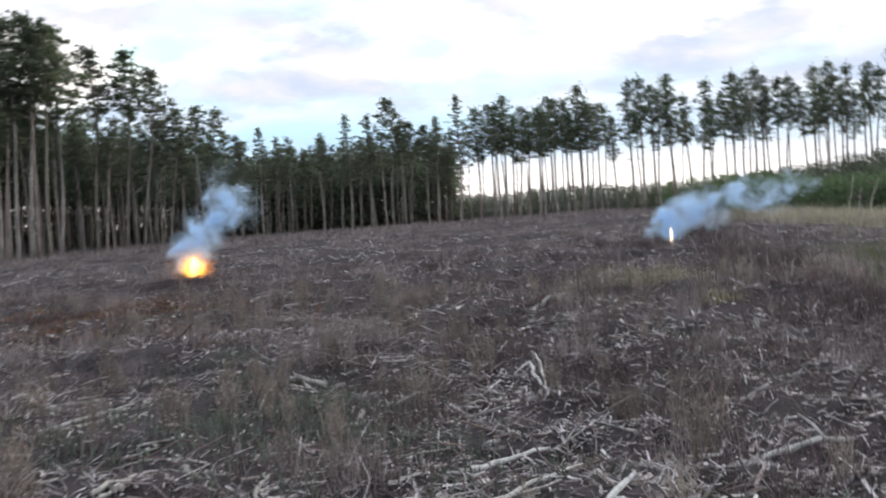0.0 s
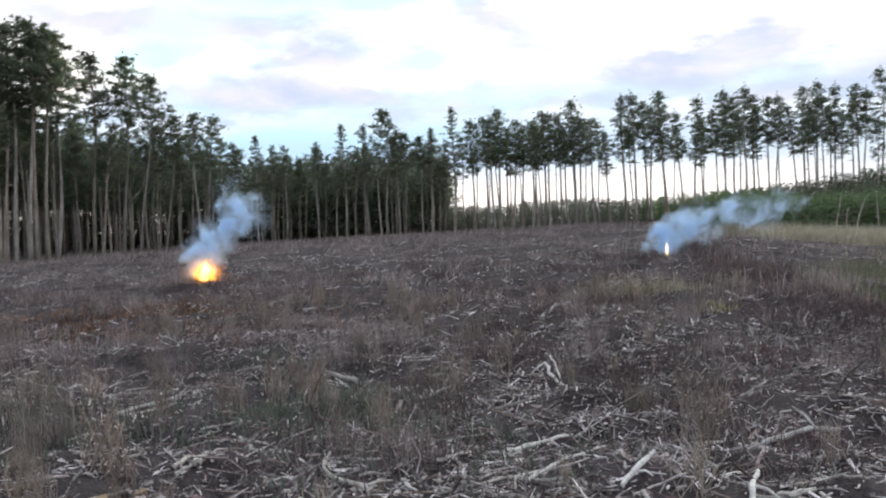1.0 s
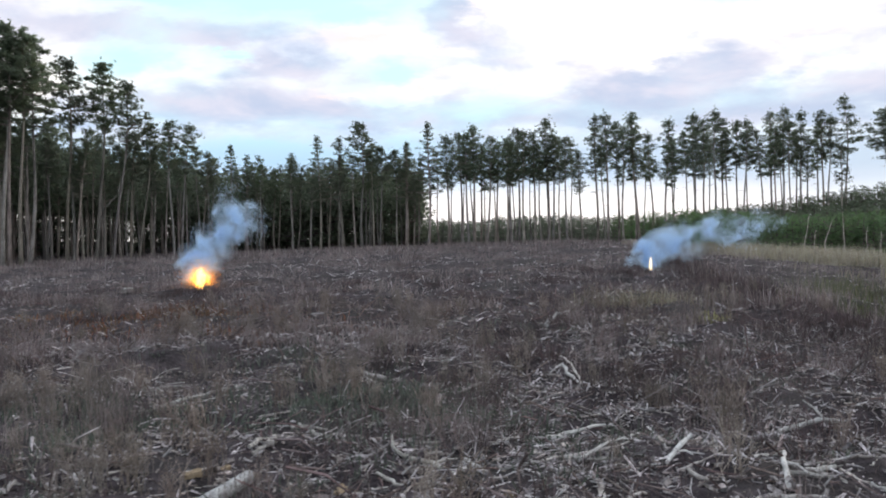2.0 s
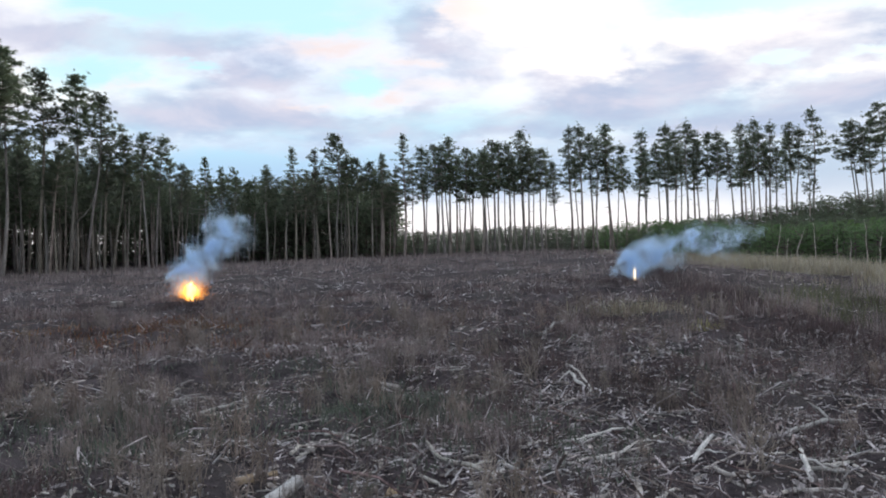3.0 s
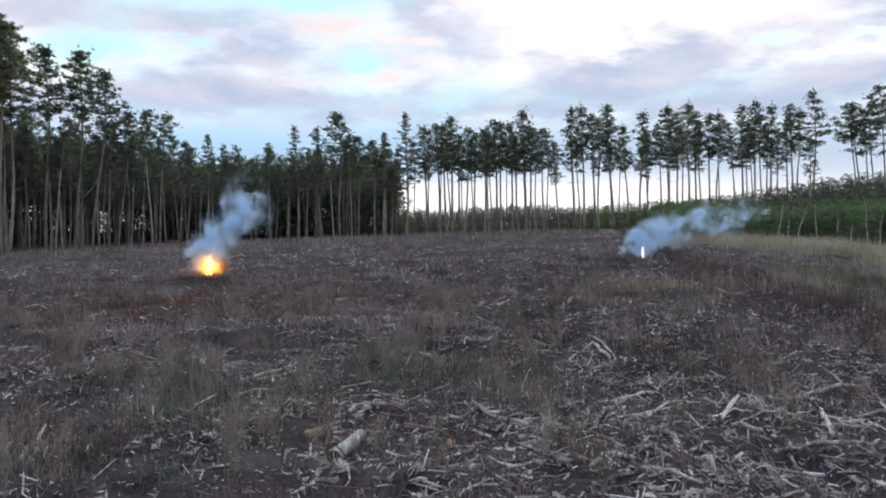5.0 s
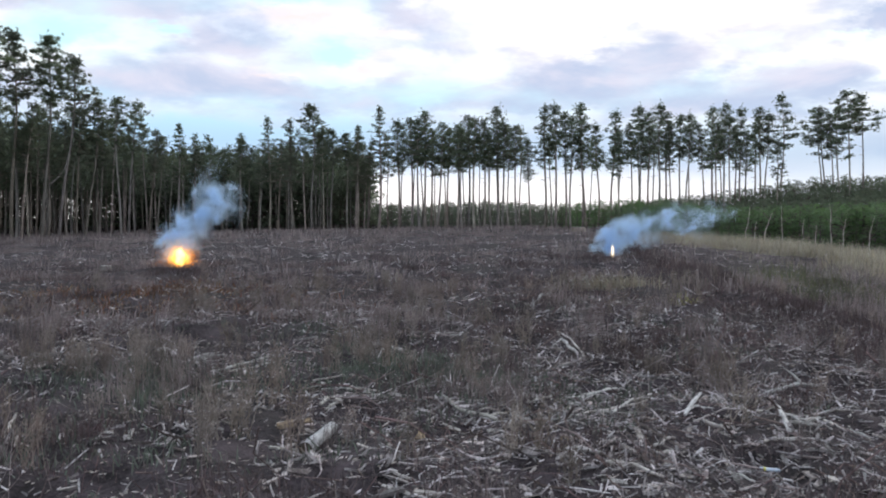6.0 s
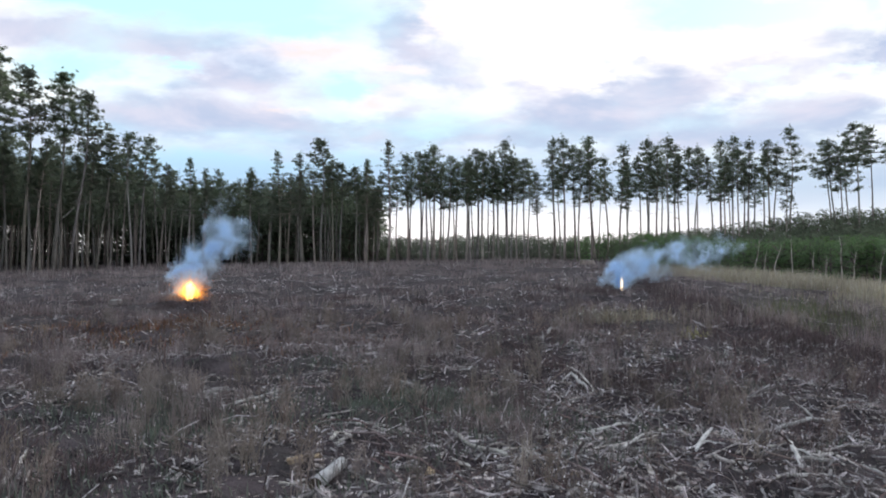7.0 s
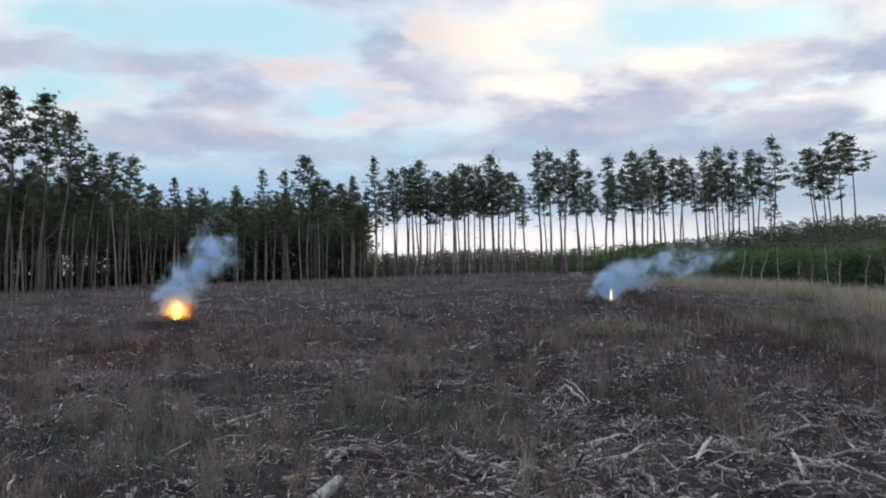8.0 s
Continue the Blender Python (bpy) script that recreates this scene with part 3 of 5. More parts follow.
POINTED = [(-24.8, 76.0, 10.4, 0.0, 0), (-16.9, 79.0, 11.3, -1.7, 1), (-14.4, 78.5, 11.0, -2.3, 1), (-8.1, 77.4, 10.2, -0.3, 0), (-6.0, 76.9, 11.9, -0.5, 1)]
SPREADING = [(25.3, 59.8, 9.5, -0.5, 1), (28.0, 58.7, 8.2, -6.1, 0), (27.9, 58.0, 8.3, -4.2, 1), (28.0, 57.3, 7.8, -3.5, 0), (28.2, 56.9, 8.4, -0.8, 1), (28.9, 56.7, 9.3, -2.5, 0), (30.0, 57.2, 9.0, -1.5, 0)]
for rows in (NEAR_LEFT, LEFT_EDGE, MIDDLE_EDGE):
    stand(EDGE_PINES, rows, 1.0, "pines at the forest edge")
stand(EDGE_PINES, [(-12.6, 78.2, 12.2, -0.5, 2)], 1.2, "pines at the forest edge")
stand(CONES, POINTED, 1.05, "pines at the forest edge")
for sources, rows, wide in ((ROW_PINES, OPEN_ROW, 1.15), (LIGHT_PINES, RISING_ROW, 1.1), (LIGHT_PINES, RIGHT_ROW, 1.06)):
    stand(sources, rows, wide, "thin row of pines against the sky")
stand(FLATS, SPREADING, 0.95, "pines on the rise")
behind = random.Random(14)
for i in range(19):
    slope = -0.062 + (0.0135 * i if i < 12 else 0.16 + 0.042 * (i - 12)) + behind.uniform(-0.004, 0.004)
    y = lerp(slope, FOREST_EDGE) + behind.uniform(2.0, 5.5)
    place_copy(THIN_EDGE[i % 3], slope * y, y, behind.uniform(0.86, 1.0) * lerp(slope, [(-0.06, 10.2), (0.15, 9.8), (0.3, 8.6), (0.41, 7.8)]), 14.0, behind.uniform(0, 360), behind.uniform(-2.5, 2.5), 1.0, "thin row of pines against the sky")


def merged(name, copies, label, category):
    """Many far copies as one mesh: (source, pose) pairs."""
    verts, tris, slots, mats, faces, base = [], [], [], [], [], 0
    facing = {}
    for source, m in copies:
        for child in source.children:
            me = child.data
            me.calc_loop_triangles()
            co = np.empty(3 * len(me.vertices), dtype=np.float32)
            me.vertices.foreach_get("co", co)
            ix = np.empty(3 * len(me.loop_triangles), dtype=np.int32)
            me.loop_triangles.foreach_get("vertices", ix)
            a = np.array(m)
            verts.append(co.reshape(-1, 3) @ a[:3, :3].T + a[:3, 3])
            if me not in facing:
                rows = np.empty(3 * len(me.corner_normals), dtype=np.float32)
                me.corner_normals.foreach_get("vector", rows)
                loops = np.empty(3 * len(me.loop_triangles), dtype=np.int32)
                me.loop_triangles.foreach_get("loops", loops)
                facing[me] = rows.reshape(-1, 3)[loops]
            faces.append(facing[me] @ a[:3, :3].T)
            tris.append(ix + base)
            base += len(co) // 3
            if me.materials[0] not in mats:
                mats.append(me.materials[0])
            slots.append(np.full(len(ix) // 3, mats.index(me.materials[0]), dtype=np.int32))
    co, ix = np.concatenate(verts), np.concatenate(tris)
    me = bpy.data.meshes.new(name)
    me.vertices.add(len(co))
    me.vertices.foreach_set("co", co.reshape(-1).astype(np.float32))
    me.loops.add(len(ix))
    me.loops.foreach_set("vertex_index", ix)
    me.polygons.add(len(ix) // 3)
    me.polygons.foreach_set("loop_start", np.arange(0, len(ix), 3, dtype=np.int32))
    me.polygons.foreach_set("loop_total", np.full(len(ix) // 3, 3, dtype=np.int32))
    for m in mats:
        me.materials.append(m)
    me.polygons.foreach_set("material_index", np.concatenate(slots))
    me.update(calc_edges=True)
    me.polygons.foreach_set("use_smooth", [True] * (len(ix) // 3))
    rows = np.concatenate(faces)
    rows /= np.linalg.norm(rows, axis=1)[:, None] + 1e-9
    me.normals_split_custom_set(rows.tolist())
    tagged(new(name, me), label, category, kind="stuff")


def fill_forest():
    rng = random.Random(5)
    made, rest = 0, []
    for v in range(13):
        for i in range(31):
            slope = -0.807 + 0.024 * i + rng.uniform(-0.011, 0.011)
            y = lerp(slope, FOREST_EDGE) + 3.6 + v * 3.0 + rng.uniform(-1.2, 1.2)
            x = slope * y
            if slope > -0.083 - v * 0.0012:
                continue
            high = lerp(slope, [(-0.765, 13.2), (-0.624, 12.3), (-0.511, 10.9), (-0.412, 9.8), (-0.32, 8.9), (-0.229, 9.2), (-0.158, 9.6), (-0.088, 9.2)]) * rng.uniform(0.82, 1.04)
            source, turn, lean = INNER[made % 3], rng.uniform(0, 360), rng.uniform(-2, 2)
            if v < 2:
                place_copy(THIN_EDGE[made % 3], x, y - 1.5, high * 1.06, 14.0, turn, lean * 1.5, 0.9, "pines inside the forest")
            elif v < 5:
                place_copy(source, x, y, high, 12.0, turn, lean, 1.0, "pines inside the forest")
            else:
                s = high / 12.0
                rest.append((DEEP[made % 2], pose(x, y, ground_z(x, y) - 0.05, 0, lean, turn) @ Matrix.Diagonal((s, s, s, 1))))
            made += 1
    merged("deep_forest", rest, "dense dark pines deep inside the forest", "forest")


fill_forest()

# ---- young plantation ----
SAPLINGS = [make_pine(70 + i, 3.0, "cone", 0.04, 1.05, 175, 8, 0.18, 0.04, "bushy young pine of a dense plantation", bark=HEATHER, leaf=YOUNG_NEEDLES, name="young_pine", snags=0, limbs=18, pad=0.25, slim=0.105, plain=True) for i in range(3)]
# middle and far saplings wear the needle colour greyed for haze
MIDDLE_SAPLINGS = [make_pine(80 + i, 3.0, "cone", 0.04, 1.0, 150, 8, 0.18, 0.04, "dull green young pine of a dense plantation, greyed as by haze", bark=HEATHER, leaf=HAZED_NEEDLES, name="young_pine", snags=0, limbs=16, pad=0.26, slim=0.12, plain=True) for i in range(2)]
FAR_SAPLINGS = [make_pine(75 + i, 3.0, "cone", 0.05, 1.1, 110, 5, 0.2, 0.04, "young pine", bark=HEATHER, leaf=HAZED_NEEDLES, name="young_pine", snags=0, limbs=9, pad=0.3, slim=0.19, plain=True) for i in range(2)]
PLANTATION_FRONT = [(-0.85, 78), (-0.553, 82), (-0.377, 92), (-0.158, 96), (-0.066, 90), (0.011, 82), (0.124, 76), (0.195, 66), (0.237, 54), (0.294, 45), (0.35, 41), (0.435, 38.5), (0.576, 37.5), (0.682, 37)]


def fill_plantation():
    rng = random.Random(8)
    made, rest = 0, []
    for v in range(20):
        for i in range(108):
            slope = -0.85 + 0.0142 * i + rng.uniform(-0.007, 0.007)
            y = lerp(slope, PLANTATION_FRONT) * (1 + 0.036 * v) + rng.uniform(-0.9, 0.9)
            if (slope < -0.1 and (v > 7 or (i % 2 and v > 2))) or (slope < 0.24 and v > 12):
                continue
            x = slope * y
            tall = rng.uniform(2.25, 2.75) * lerp(slope, [(-0.553, 1.95), (-0.12, 1.85), (-0.075, 1.05), (-0.045, 1.0), (0.082, 1.05), (0.223, 0.84), (0.364, 0.75), (0.548, 0.9)])
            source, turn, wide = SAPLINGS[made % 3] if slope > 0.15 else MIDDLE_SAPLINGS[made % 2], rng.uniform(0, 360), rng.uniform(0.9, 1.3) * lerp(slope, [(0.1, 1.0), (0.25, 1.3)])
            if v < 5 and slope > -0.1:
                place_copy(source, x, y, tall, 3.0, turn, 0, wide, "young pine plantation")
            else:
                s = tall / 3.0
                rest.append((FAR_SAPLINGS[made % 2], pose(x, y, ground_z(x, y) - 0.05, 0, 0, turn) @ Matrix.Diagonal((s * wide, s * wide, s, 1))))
            made += 1
    for i in range(90):
        slope = -0.40 + 0.0035 * i + rng.uniform(-0.003, 0.003)
        y = lerp(slope, PLANTATION_FRONT) - 4 + rng.uniform(-2, 2)
        s = rng.uniform(1.7, 2.3)
        rest.append((FAR_SAPLINGS[i % 2], pose(slope * y, y, ground_z(slope * y, y) - 0.05, 0, 0, rng.uniform(0, 360)) @ Matrix.Diagonal((s, s, s, 1))))
    merged("far_plantation", rest, "dense green young pines in the distance", "young forest")


fill_plantation()

for prototype in EDGE_PINES + ROW_PINES + LIGHT_PINES + FLATS + CONES + INNER + THIN_EDGE + DEEP + SAPLINGS + MIDDLE_SAPLINGS + FAR_SAPLINGS:
    for ob in (*prototype.children_recursive, prototype):
        bpy.data.objects.remove(ob)

# ---- litter of the clearing ----


def in_view(rng, near, far):
    """A place in the fan of ground ahead, even over its area."""
    y = math.sqrt(rng.uniform(near * near, far * far))
    return rng.uniform(-0.72, 0.66) * y + 0.3, y


def brash(x, y):
    """How thickly the brash lies."""
    d = 0.45 - 0.22 * min(1.0, max(0.0, (0.3 - x) / 1.5)) * min(1.0, max(0.0, (13 - y) / 3)) + 0.65 * noise.noise((x * 0.5, y * 0.5, 4.0)) + 0.35 * noise.noise((x * 1.7, y * 1.7, 9.0))
    d += bump(x, y, 1.8, 5.2, 2.6, 0.8, 0.5) + bump(x, y, 2.4, 7.0, 2.6, 1.6, 0.5) + bump(x, y, -2.9, 9.5, 0.8, 0.5, 0.9) + bump(x, y, 0.3, 16.0, 3.6, 4.5, 0.6) + bump(x, y, 0.0, 6.9, 1.2, 0.35, 0.5) + bump(x, y, -2.9, 5.5, 1.1, 0.7, -0.1)
    return d


def scatter_sticks(name, count, near, far, length, thick, mat, seed, label, tilt=0.2, bent=True, single=0.0):
    rng = random.Random(seed)
    heap = Pile()
    for _ in range(count):
        x, y = in_view(rng, near, far)
        if brash(x, y) < rng.uniform(0.0, 1.0):
            continue
        if bent and -1.5 < x < -0.55 and 5.2 < y < 6.9:
            continue
        l = length * math.exp(max(-1.3, min(1.25, rng.gauss(0, 0.65))))
        r = thick * math.exp(rng.gauss(0, 0.4))
        turn, tip = rng.uniform(0, 6.283), rng.gauss(0.05, tilt)
        way = Vector((math.cos(turn) * math.cos(tip), math.sin(turn) * math.cos(tip), math.sin(tip)))
        mid = Vector((x, y, ground_z(x, y) + r * 0.8 + abs(way.z) * l * 0.4))
        if bent:
            bend = Vector((rng.gauss(0, 0.13), rng.gauss(0, 0.13), rng.gauss(0, 0.06))) * l
            piece = tube([mid - way * l / 2, mid + bend * 0.6 - way * l * 0.15, mid + bend + way * l * 0.2, mid + way * l / 2], [r, r * 0.95, r * 0.75, r * 0.4], 5) if y < single else tube([mid - way * l / 2, mid + bend, mid + way * l / 2], [r, r * 0.9, r * 0.5], 4)
            if y < single:
                tagged(new("branch", mesh_of("branch", *piece, mat)), "short weathered grey branch lying loose on the soil", "branch", "loose branches")
            else:
                heap.add(*piece)
        else:
            heap.add(*tube([mid - way * l / 2, mid + way * l / 2], [r, r * 0.6], 3))
    ob = new(name, heap.mesh(name, mat))
    tagged(ob, label, "wood debris", kind="stuff")


# bare spots without standing grass: x, y, radius
BARE = [(0.8, 6.1, 0.6), (2.25, 7.0, 0.65), (2.8, 6.4, 0.6), (-5.0, 14.6, 1.5), (-6.9, 15.2, 1.2), (-0.95, 5.6, 0.45), (1.6, 7.5, 0.5)]


def scatter_tufts(name, places, blades, height, width, mat, seed, label, category, lean=0.25, spread=0.10):
    """Tufts of thin blades, each one a bent strip."""
    rng = np.random.default_rng(seed)
    if height > 0.25:
        places = [(x, y) for x, y in places if all((x - cx) ** 2 + (y - cy) ** 2 > r * r for cx, cy, r in BARE)]
    at = np.array([(x, y, ground_z(x, y) - 0.02) for x, y in places])
    n = len(at) * blades
    root = np.repeat(at, blades, axis=0)
    root[:, :2] += rng.normal(size=(n, 2)) * spread
    turn = rng.uniform(0, 2 * math.pi, n)
    h = height * rng.uniform(0.45, 1.2, n) * np.repeat(rng.uniform(0.6, 1.25, len(at)), blades)
    tilt = np.abs(rng.normal(size=n)) * lean
    out = np.stack([np.cos(turn), np.sin(turn), np.zeros(n)], 1)
    face = rng.uniform(0, 2 * math.pi, n)
    side = np.stack([np.cos(face), np.sin(face), np.zeros(n)], 1) * (width / 2)
    mid = root + out * (h * tilt * 0.35)[:, None] + np.array([0, 0, 1.0]) * (h * 0.55)[:, None]
    tip = root + out * (h * tilt)[:, None] + np.array([0, 0, 1.0]) * (h * np.sqrt(np.maximum(0.1, 1 - tilt ** 2)))[:, None]
    quads = np.stack([root - side, root + side, mid + side * 0.8, mid - side * 0.8, tip], 1).reshape(-1, 3)
    faces = [f for i in range(n) for f in ((5 * i, 5 * i + 1, 5 * i + 2, 5 * i + 3), (5 * i + 3, 5 * i + 2, 5 * i + 4))]
    ob = new(name, mesh_of(name, quads.tolist(), faces, mat))
    tagged(ob, label, category, kind="stuff")


def spots(count, near, far, seed, cut, scale=0.3, level_=8.0):
    rng = random.Random(seed)
    out = []
    while len(out) < count:
        x, y = in_view(rng, near, far)
        if noise.noise((x * scale, y * scale, level_)) + rng.uniform(-0.25, 0.25) > cut:
            out.append((x, y))
    return out


def tussocks(count, near, far, seed, cut, each, wide, scale=0.5, level_=8.0):
    """Tufts gathered in tussocks, with bare soil between them."""
    rng = random.Random(seed + 900)
    return [(rng.gauss(x, wide), rng.gauss(y, wide)) for x, y in spots(count, near, far, seed, cut, scale, level_) for _ in range(rng.randint(2, each))]


scatter_sticks("wood_chips", 17000, 3.6, 13, 0.055, 0.0068, GREY_WOOD, 1, "pale grey chips and splinters strewn over the soil", 0.45, False)
scatter_sticks("twig_litter", 7500, 3.6, 13, 0.10, 0.0048, GREY_WOOD, 6, "thin pale twigs strewn over the soil", 0.35)
scatter_crumbs = random.Random(77)
crumbs = Pile()
for _ in range(9000):
    x, y = in_view(scatter_crumbs, 3.6, 11)
    a, l, r = scatter_crumbs.uniform(0, 6.283), scatter_crumbs.uniform(0.012, 0.05), scatter_crumbs.uniform(0.003, 0.008)
    c = Vector((x, y, ground_z(x, y) + r))
    d = Vector((math.cos(a), math.sin(a), scatter_crumbs.gauss(0, 0.3))) * l / 2
    crumbs.add(*tube([c - d, c + d], [r, r * 0.7], 3))
tagged(new("bark_crumbs", crumbs.mesh("bark_crumbs", CRUMBS)), "crumbs of bark and splintered wood on the soil", "wood debris", kind="stuff")
scatter_sticks("branch_litter", 900, 3.6, 18, 0.165, 0.0105, LOOSE_WOOD, 2, "weathered grey broken branches lying on the soil", 0.25, single=12.0)
scatter_sticks("far_branch_litter", 15000, 11, 34, 0.085, 0.0098, GREY_WOOD, 3, "pale broken branches over the far part of the clearing", 0.4, False)
scatter_sticks("distant_branch_litter", 2600, 30, 58, 0.14, 0.014, GREY_WOOD, 4, "pale brash near the edge of the clearing", 0.4, False)
scatter_sticks("scattered_branches", 620, 10.5, 27, 0.27, 0.013, LOOSE_WOOD, 8, "pale grey broken branches scattered over dark soil", 0.2)
scatter_sticks("brown_twig_litter", 9000, 3.6, 18, 0.19, 0.005, BROWN_WOOD, 5, "dark brown twigs lying on the soil", 0.5)

scatter_tufts("dry_grass", tussocks(62, 4, 15, 11, 0.05, 8, 0.10), 28, 0.40, 0.0036, DRY_GRASS, 12, "thin dry brown grass in loose tufts", "grass", lean=0.35, spread=0.11)
scatter_tufts("tufted_grass", [(x, y) for x, y in tussocks(78, 4.2, 17, 61, 0.0, 9, 0.10, 0.9, 5.0) if x < 1.0 + 1.2 * noise.noise((x, y * 0.4, 6.0))], 26, 0.42, 0.0038, DRY_GRASS, 62, "dull tan grass standing in loose tufts", "grass", lean=0.42, spread=0.10)
scatter_tufts("far_dry_grass", [(x, y) for x, y in tussocks(760, 12, 48, 13, -0.08, 7, 0.22) if not (5.0 < x < 7.0 and y < 25)], 13, 0.29, 0.013, DRY_GRASS, 14, "dry brown grass over the far clearing", "grass", lean=0.65, spread=0.2)
scatter_tufts("edge_grass", spots(2600, 42, 80, 15, -0.2), 8, 0.40, 0.035, DRY_GRASS, 16, "dry grass along the forest edge", "grass", lean=0.4, spread=0.5)
scatter_tufts("brown_stalks", [(x, y) for x, y in tussocks(200, 3.8, 13, 71, -0.12, 7, 0.2, 0.8, 12.0) if x > -0.5 + noise.noise((x, y, 3.0))], 12, 0.30, 0.0036, HEATHER, 72, "thin brown dead stalks standing in the brash", "weeds", lean=0.5, spread=0.18)
scatter_tufts("middle_heather", [(x, y) for x, y in tussocks(150, 8.5, 18, 95, -0.1, 7, 0.2, 0.7, 6.0) if x > 0.2], 20, 0.26, 0.007, HEATHER, 96, "mauve-brown dead heather in low clumps", "heather", lean=0.7, spread=0.18)
scatter_tufts("heather", tussocks(290, 4, 24, 17, 0.02, 8, 0.16, 0.8, 2.0), 26, 0.21, 0.007, HEATHER, 18, "dead brown heather and brushwood in low clumps", "heather", lean=1.0, spread=0.17)


def patch(cx, cy, sx, sy, count, seed):
    rng = random.Random(seed)
    return [(rng.gauss(cx, sx), rng.gauss(cy, sy)) for _ in range(count)]


def strip(count, seed):
    """The belt of tall grass in front of the plantation."""
    rng = random.Random(seed)
    out = []
    while len(out) < count:
        slope = rng.uniform(0.25, 0.66)
        y = lerp(slope, [(0.24, 37), (0.364, 35.5), (0.505, 31.5), (0.646, 28)]) + rng.gauss(0, lerp(slope, [(0.24, 1.0), (0.40, 2.2), (0.646, 3.2)]))
        if y < lerp(slope, PLANTATION_FRONT) + 2 and noise.noise((slope * y * 0.45, y * 0.45, 4.4)) + rng.uniform(-0.3, 0.3) > -0.12 + 1.2 * max(0.0, 0.36 - slope):
            out.append((slope * y, y))
    return out


scatter_tufts("tall_grass", strip(2200, 31), 14, 0.58, 0.014, TALL_GRASS, 32, "tall pale straw-coloured grass before the plantation", "grass", lean=0.5, spread=0.3)
scatter_tufts("straw_tuft", patch(3.65, 16.3, 0.5, 0.4, 50, 33), 20, 0.32, 0.009, TALL_GRASS, 34, "clump of pale straw grass on the clearing", "grass", lean=0.35, spread=0.2)
scatter_tufts("olive_grass", patch(7.4, 17.6, 0.5, 0.7, 50, 35) + patch(9.3, 21, 0.7, 1.0, 60, 36) + patch(9.6, 16.8, 0.6, 0.9, 40, 47), 16, 0.42, 0.010, GREEN_GRASS, 37, "olive green grass among the brushwood", "grass", lean=0.35, spread=0.2)
scatter_tufts("low_green_weeds", patch(-0.9, 10.2, 0.5, 0.4, 18, 38) + patch(-0.3, 8.2, 0.8, 0.5, 45, 39) + patch(-0.15, 9.3, 0.4, 0.45, 75, 171) + patch(0.65, 8.35, 0.4, 0.2, 35, 172) + patch(-2.55, 7.8, 0.4, 0.5, 50, 173) + patch(-1.2, 8.5, 0.5, 0.3, 35, 174) + patch(-3.0, 8.2, 0.5, 0.4, 26, 81) + patch(-2.7, 5.6, 0.9, 0.5, 45, 82) + patch(2.9, 9.8, 0.5, 0.4, 16, 40) + patch(-3.4, 8.6, 0.6, 0.4, 30, 141) + patch(1.2, 7.2, 0.9, 0.5, 26, 142) + patch(-1.6, 11.5, 0.9, 0.7, 30, 143) + patch(3.9, 11.6, 0.5, 0.5, 18, 144) + patch(0.9, 13.0, 1.2, 0.8, 26, 145), 16, 0.15, 0.013, GREY_GREEN, 41, "low grey-green weeds between the twigs", "weeds", lean=0.7, spread=0.14)
scatter_tufts("bracken", patch(-5.2, 15.2, 0.8, 1.3, 60, 42) + patch(-7.2, 15.6, 1.3, 1.6, 40, 43) + patch(-3.2, 14.2, 0.9, 1.2, 25, 48), 20, 0.18, 0.014, BRACKEN, 44, "flattened russet bracken on dark soil", "bracken", lean=0.9, spread=0.22)
scatter_tufts("yellow_fern", patch(4.08, 13.6, 0.12, 0.10, 7, 45), 16, 0.22, 0.022, YELLOW_FERN, 46, "small yellow-green fern on the soil", "fern", lean=0.7, spread=0.08)
scatter_tufts("tan_tuft", patch(2.41, 9.1, 0.05, 0.05, 6, 151) + patch(0.55, 12.6, 0.1, 0.1, 6, 152), 34, 0.34, 0.006, WEED, 153, "dense tan grass tuft beside a dark hollow", "grass", lean=0.3, spread=0.07)
scatter_tufts("scorched_grass", patch(-7.2, 21.75, 0.6, 0.28, 46, 161) + patch(-7.9, 22.2, 0.3, 0.3, 14, 162) + patch(-6.5, 22.2, 0.3, 0.3, 14, 163) + patch(4.9, 22.55, 0.5, 0.22, 26, 164), 14, 0.26, 0.011, DRY_GRASS, 165, "dry grass standing round the fireworks", "grass", lean=0.5, spread=0.15)
scatter_tufts("brown_weeds", patch(8.6, 15.5, 0.9, 0.9, 45, 49) + patch(6.2, 20.5, 0.9, 0.9, 35, 50) + patch(5.6, 15.2, 0.6, 0.5, 25, 51) + patch(11.5, 22, 1.0, 1.4, 40, 52), 18, 0.46, 0.009, DRY_GRASS, 53, "brown seeding weeds standing in thick clumps", "weeds", lean=0.35, spread=0.18)
scatter_tufts("bank_heather", [(5.95 + random.Random(i).gauss(0, 0.5), 8 + i * 0.036) for i in range(500)], 22, 0.28, 0.009, HEATHER, 64, "dark dead heather along a low bank", "heather", lean=0.8, spread=0.16)


def around(count, seed):
    """Places behind and beside the camera's way."""
    rng = random.Random(seed)
    out = []
    while len(out) < count:
        x, y = rng.uniform(-14, 14), rng.uniform(-9, 14)
        if y < 3.7 or x < -0.72 * y - 0.2 or x > 0.66 * y + 0.8:
            out.append((x, y))
    return out


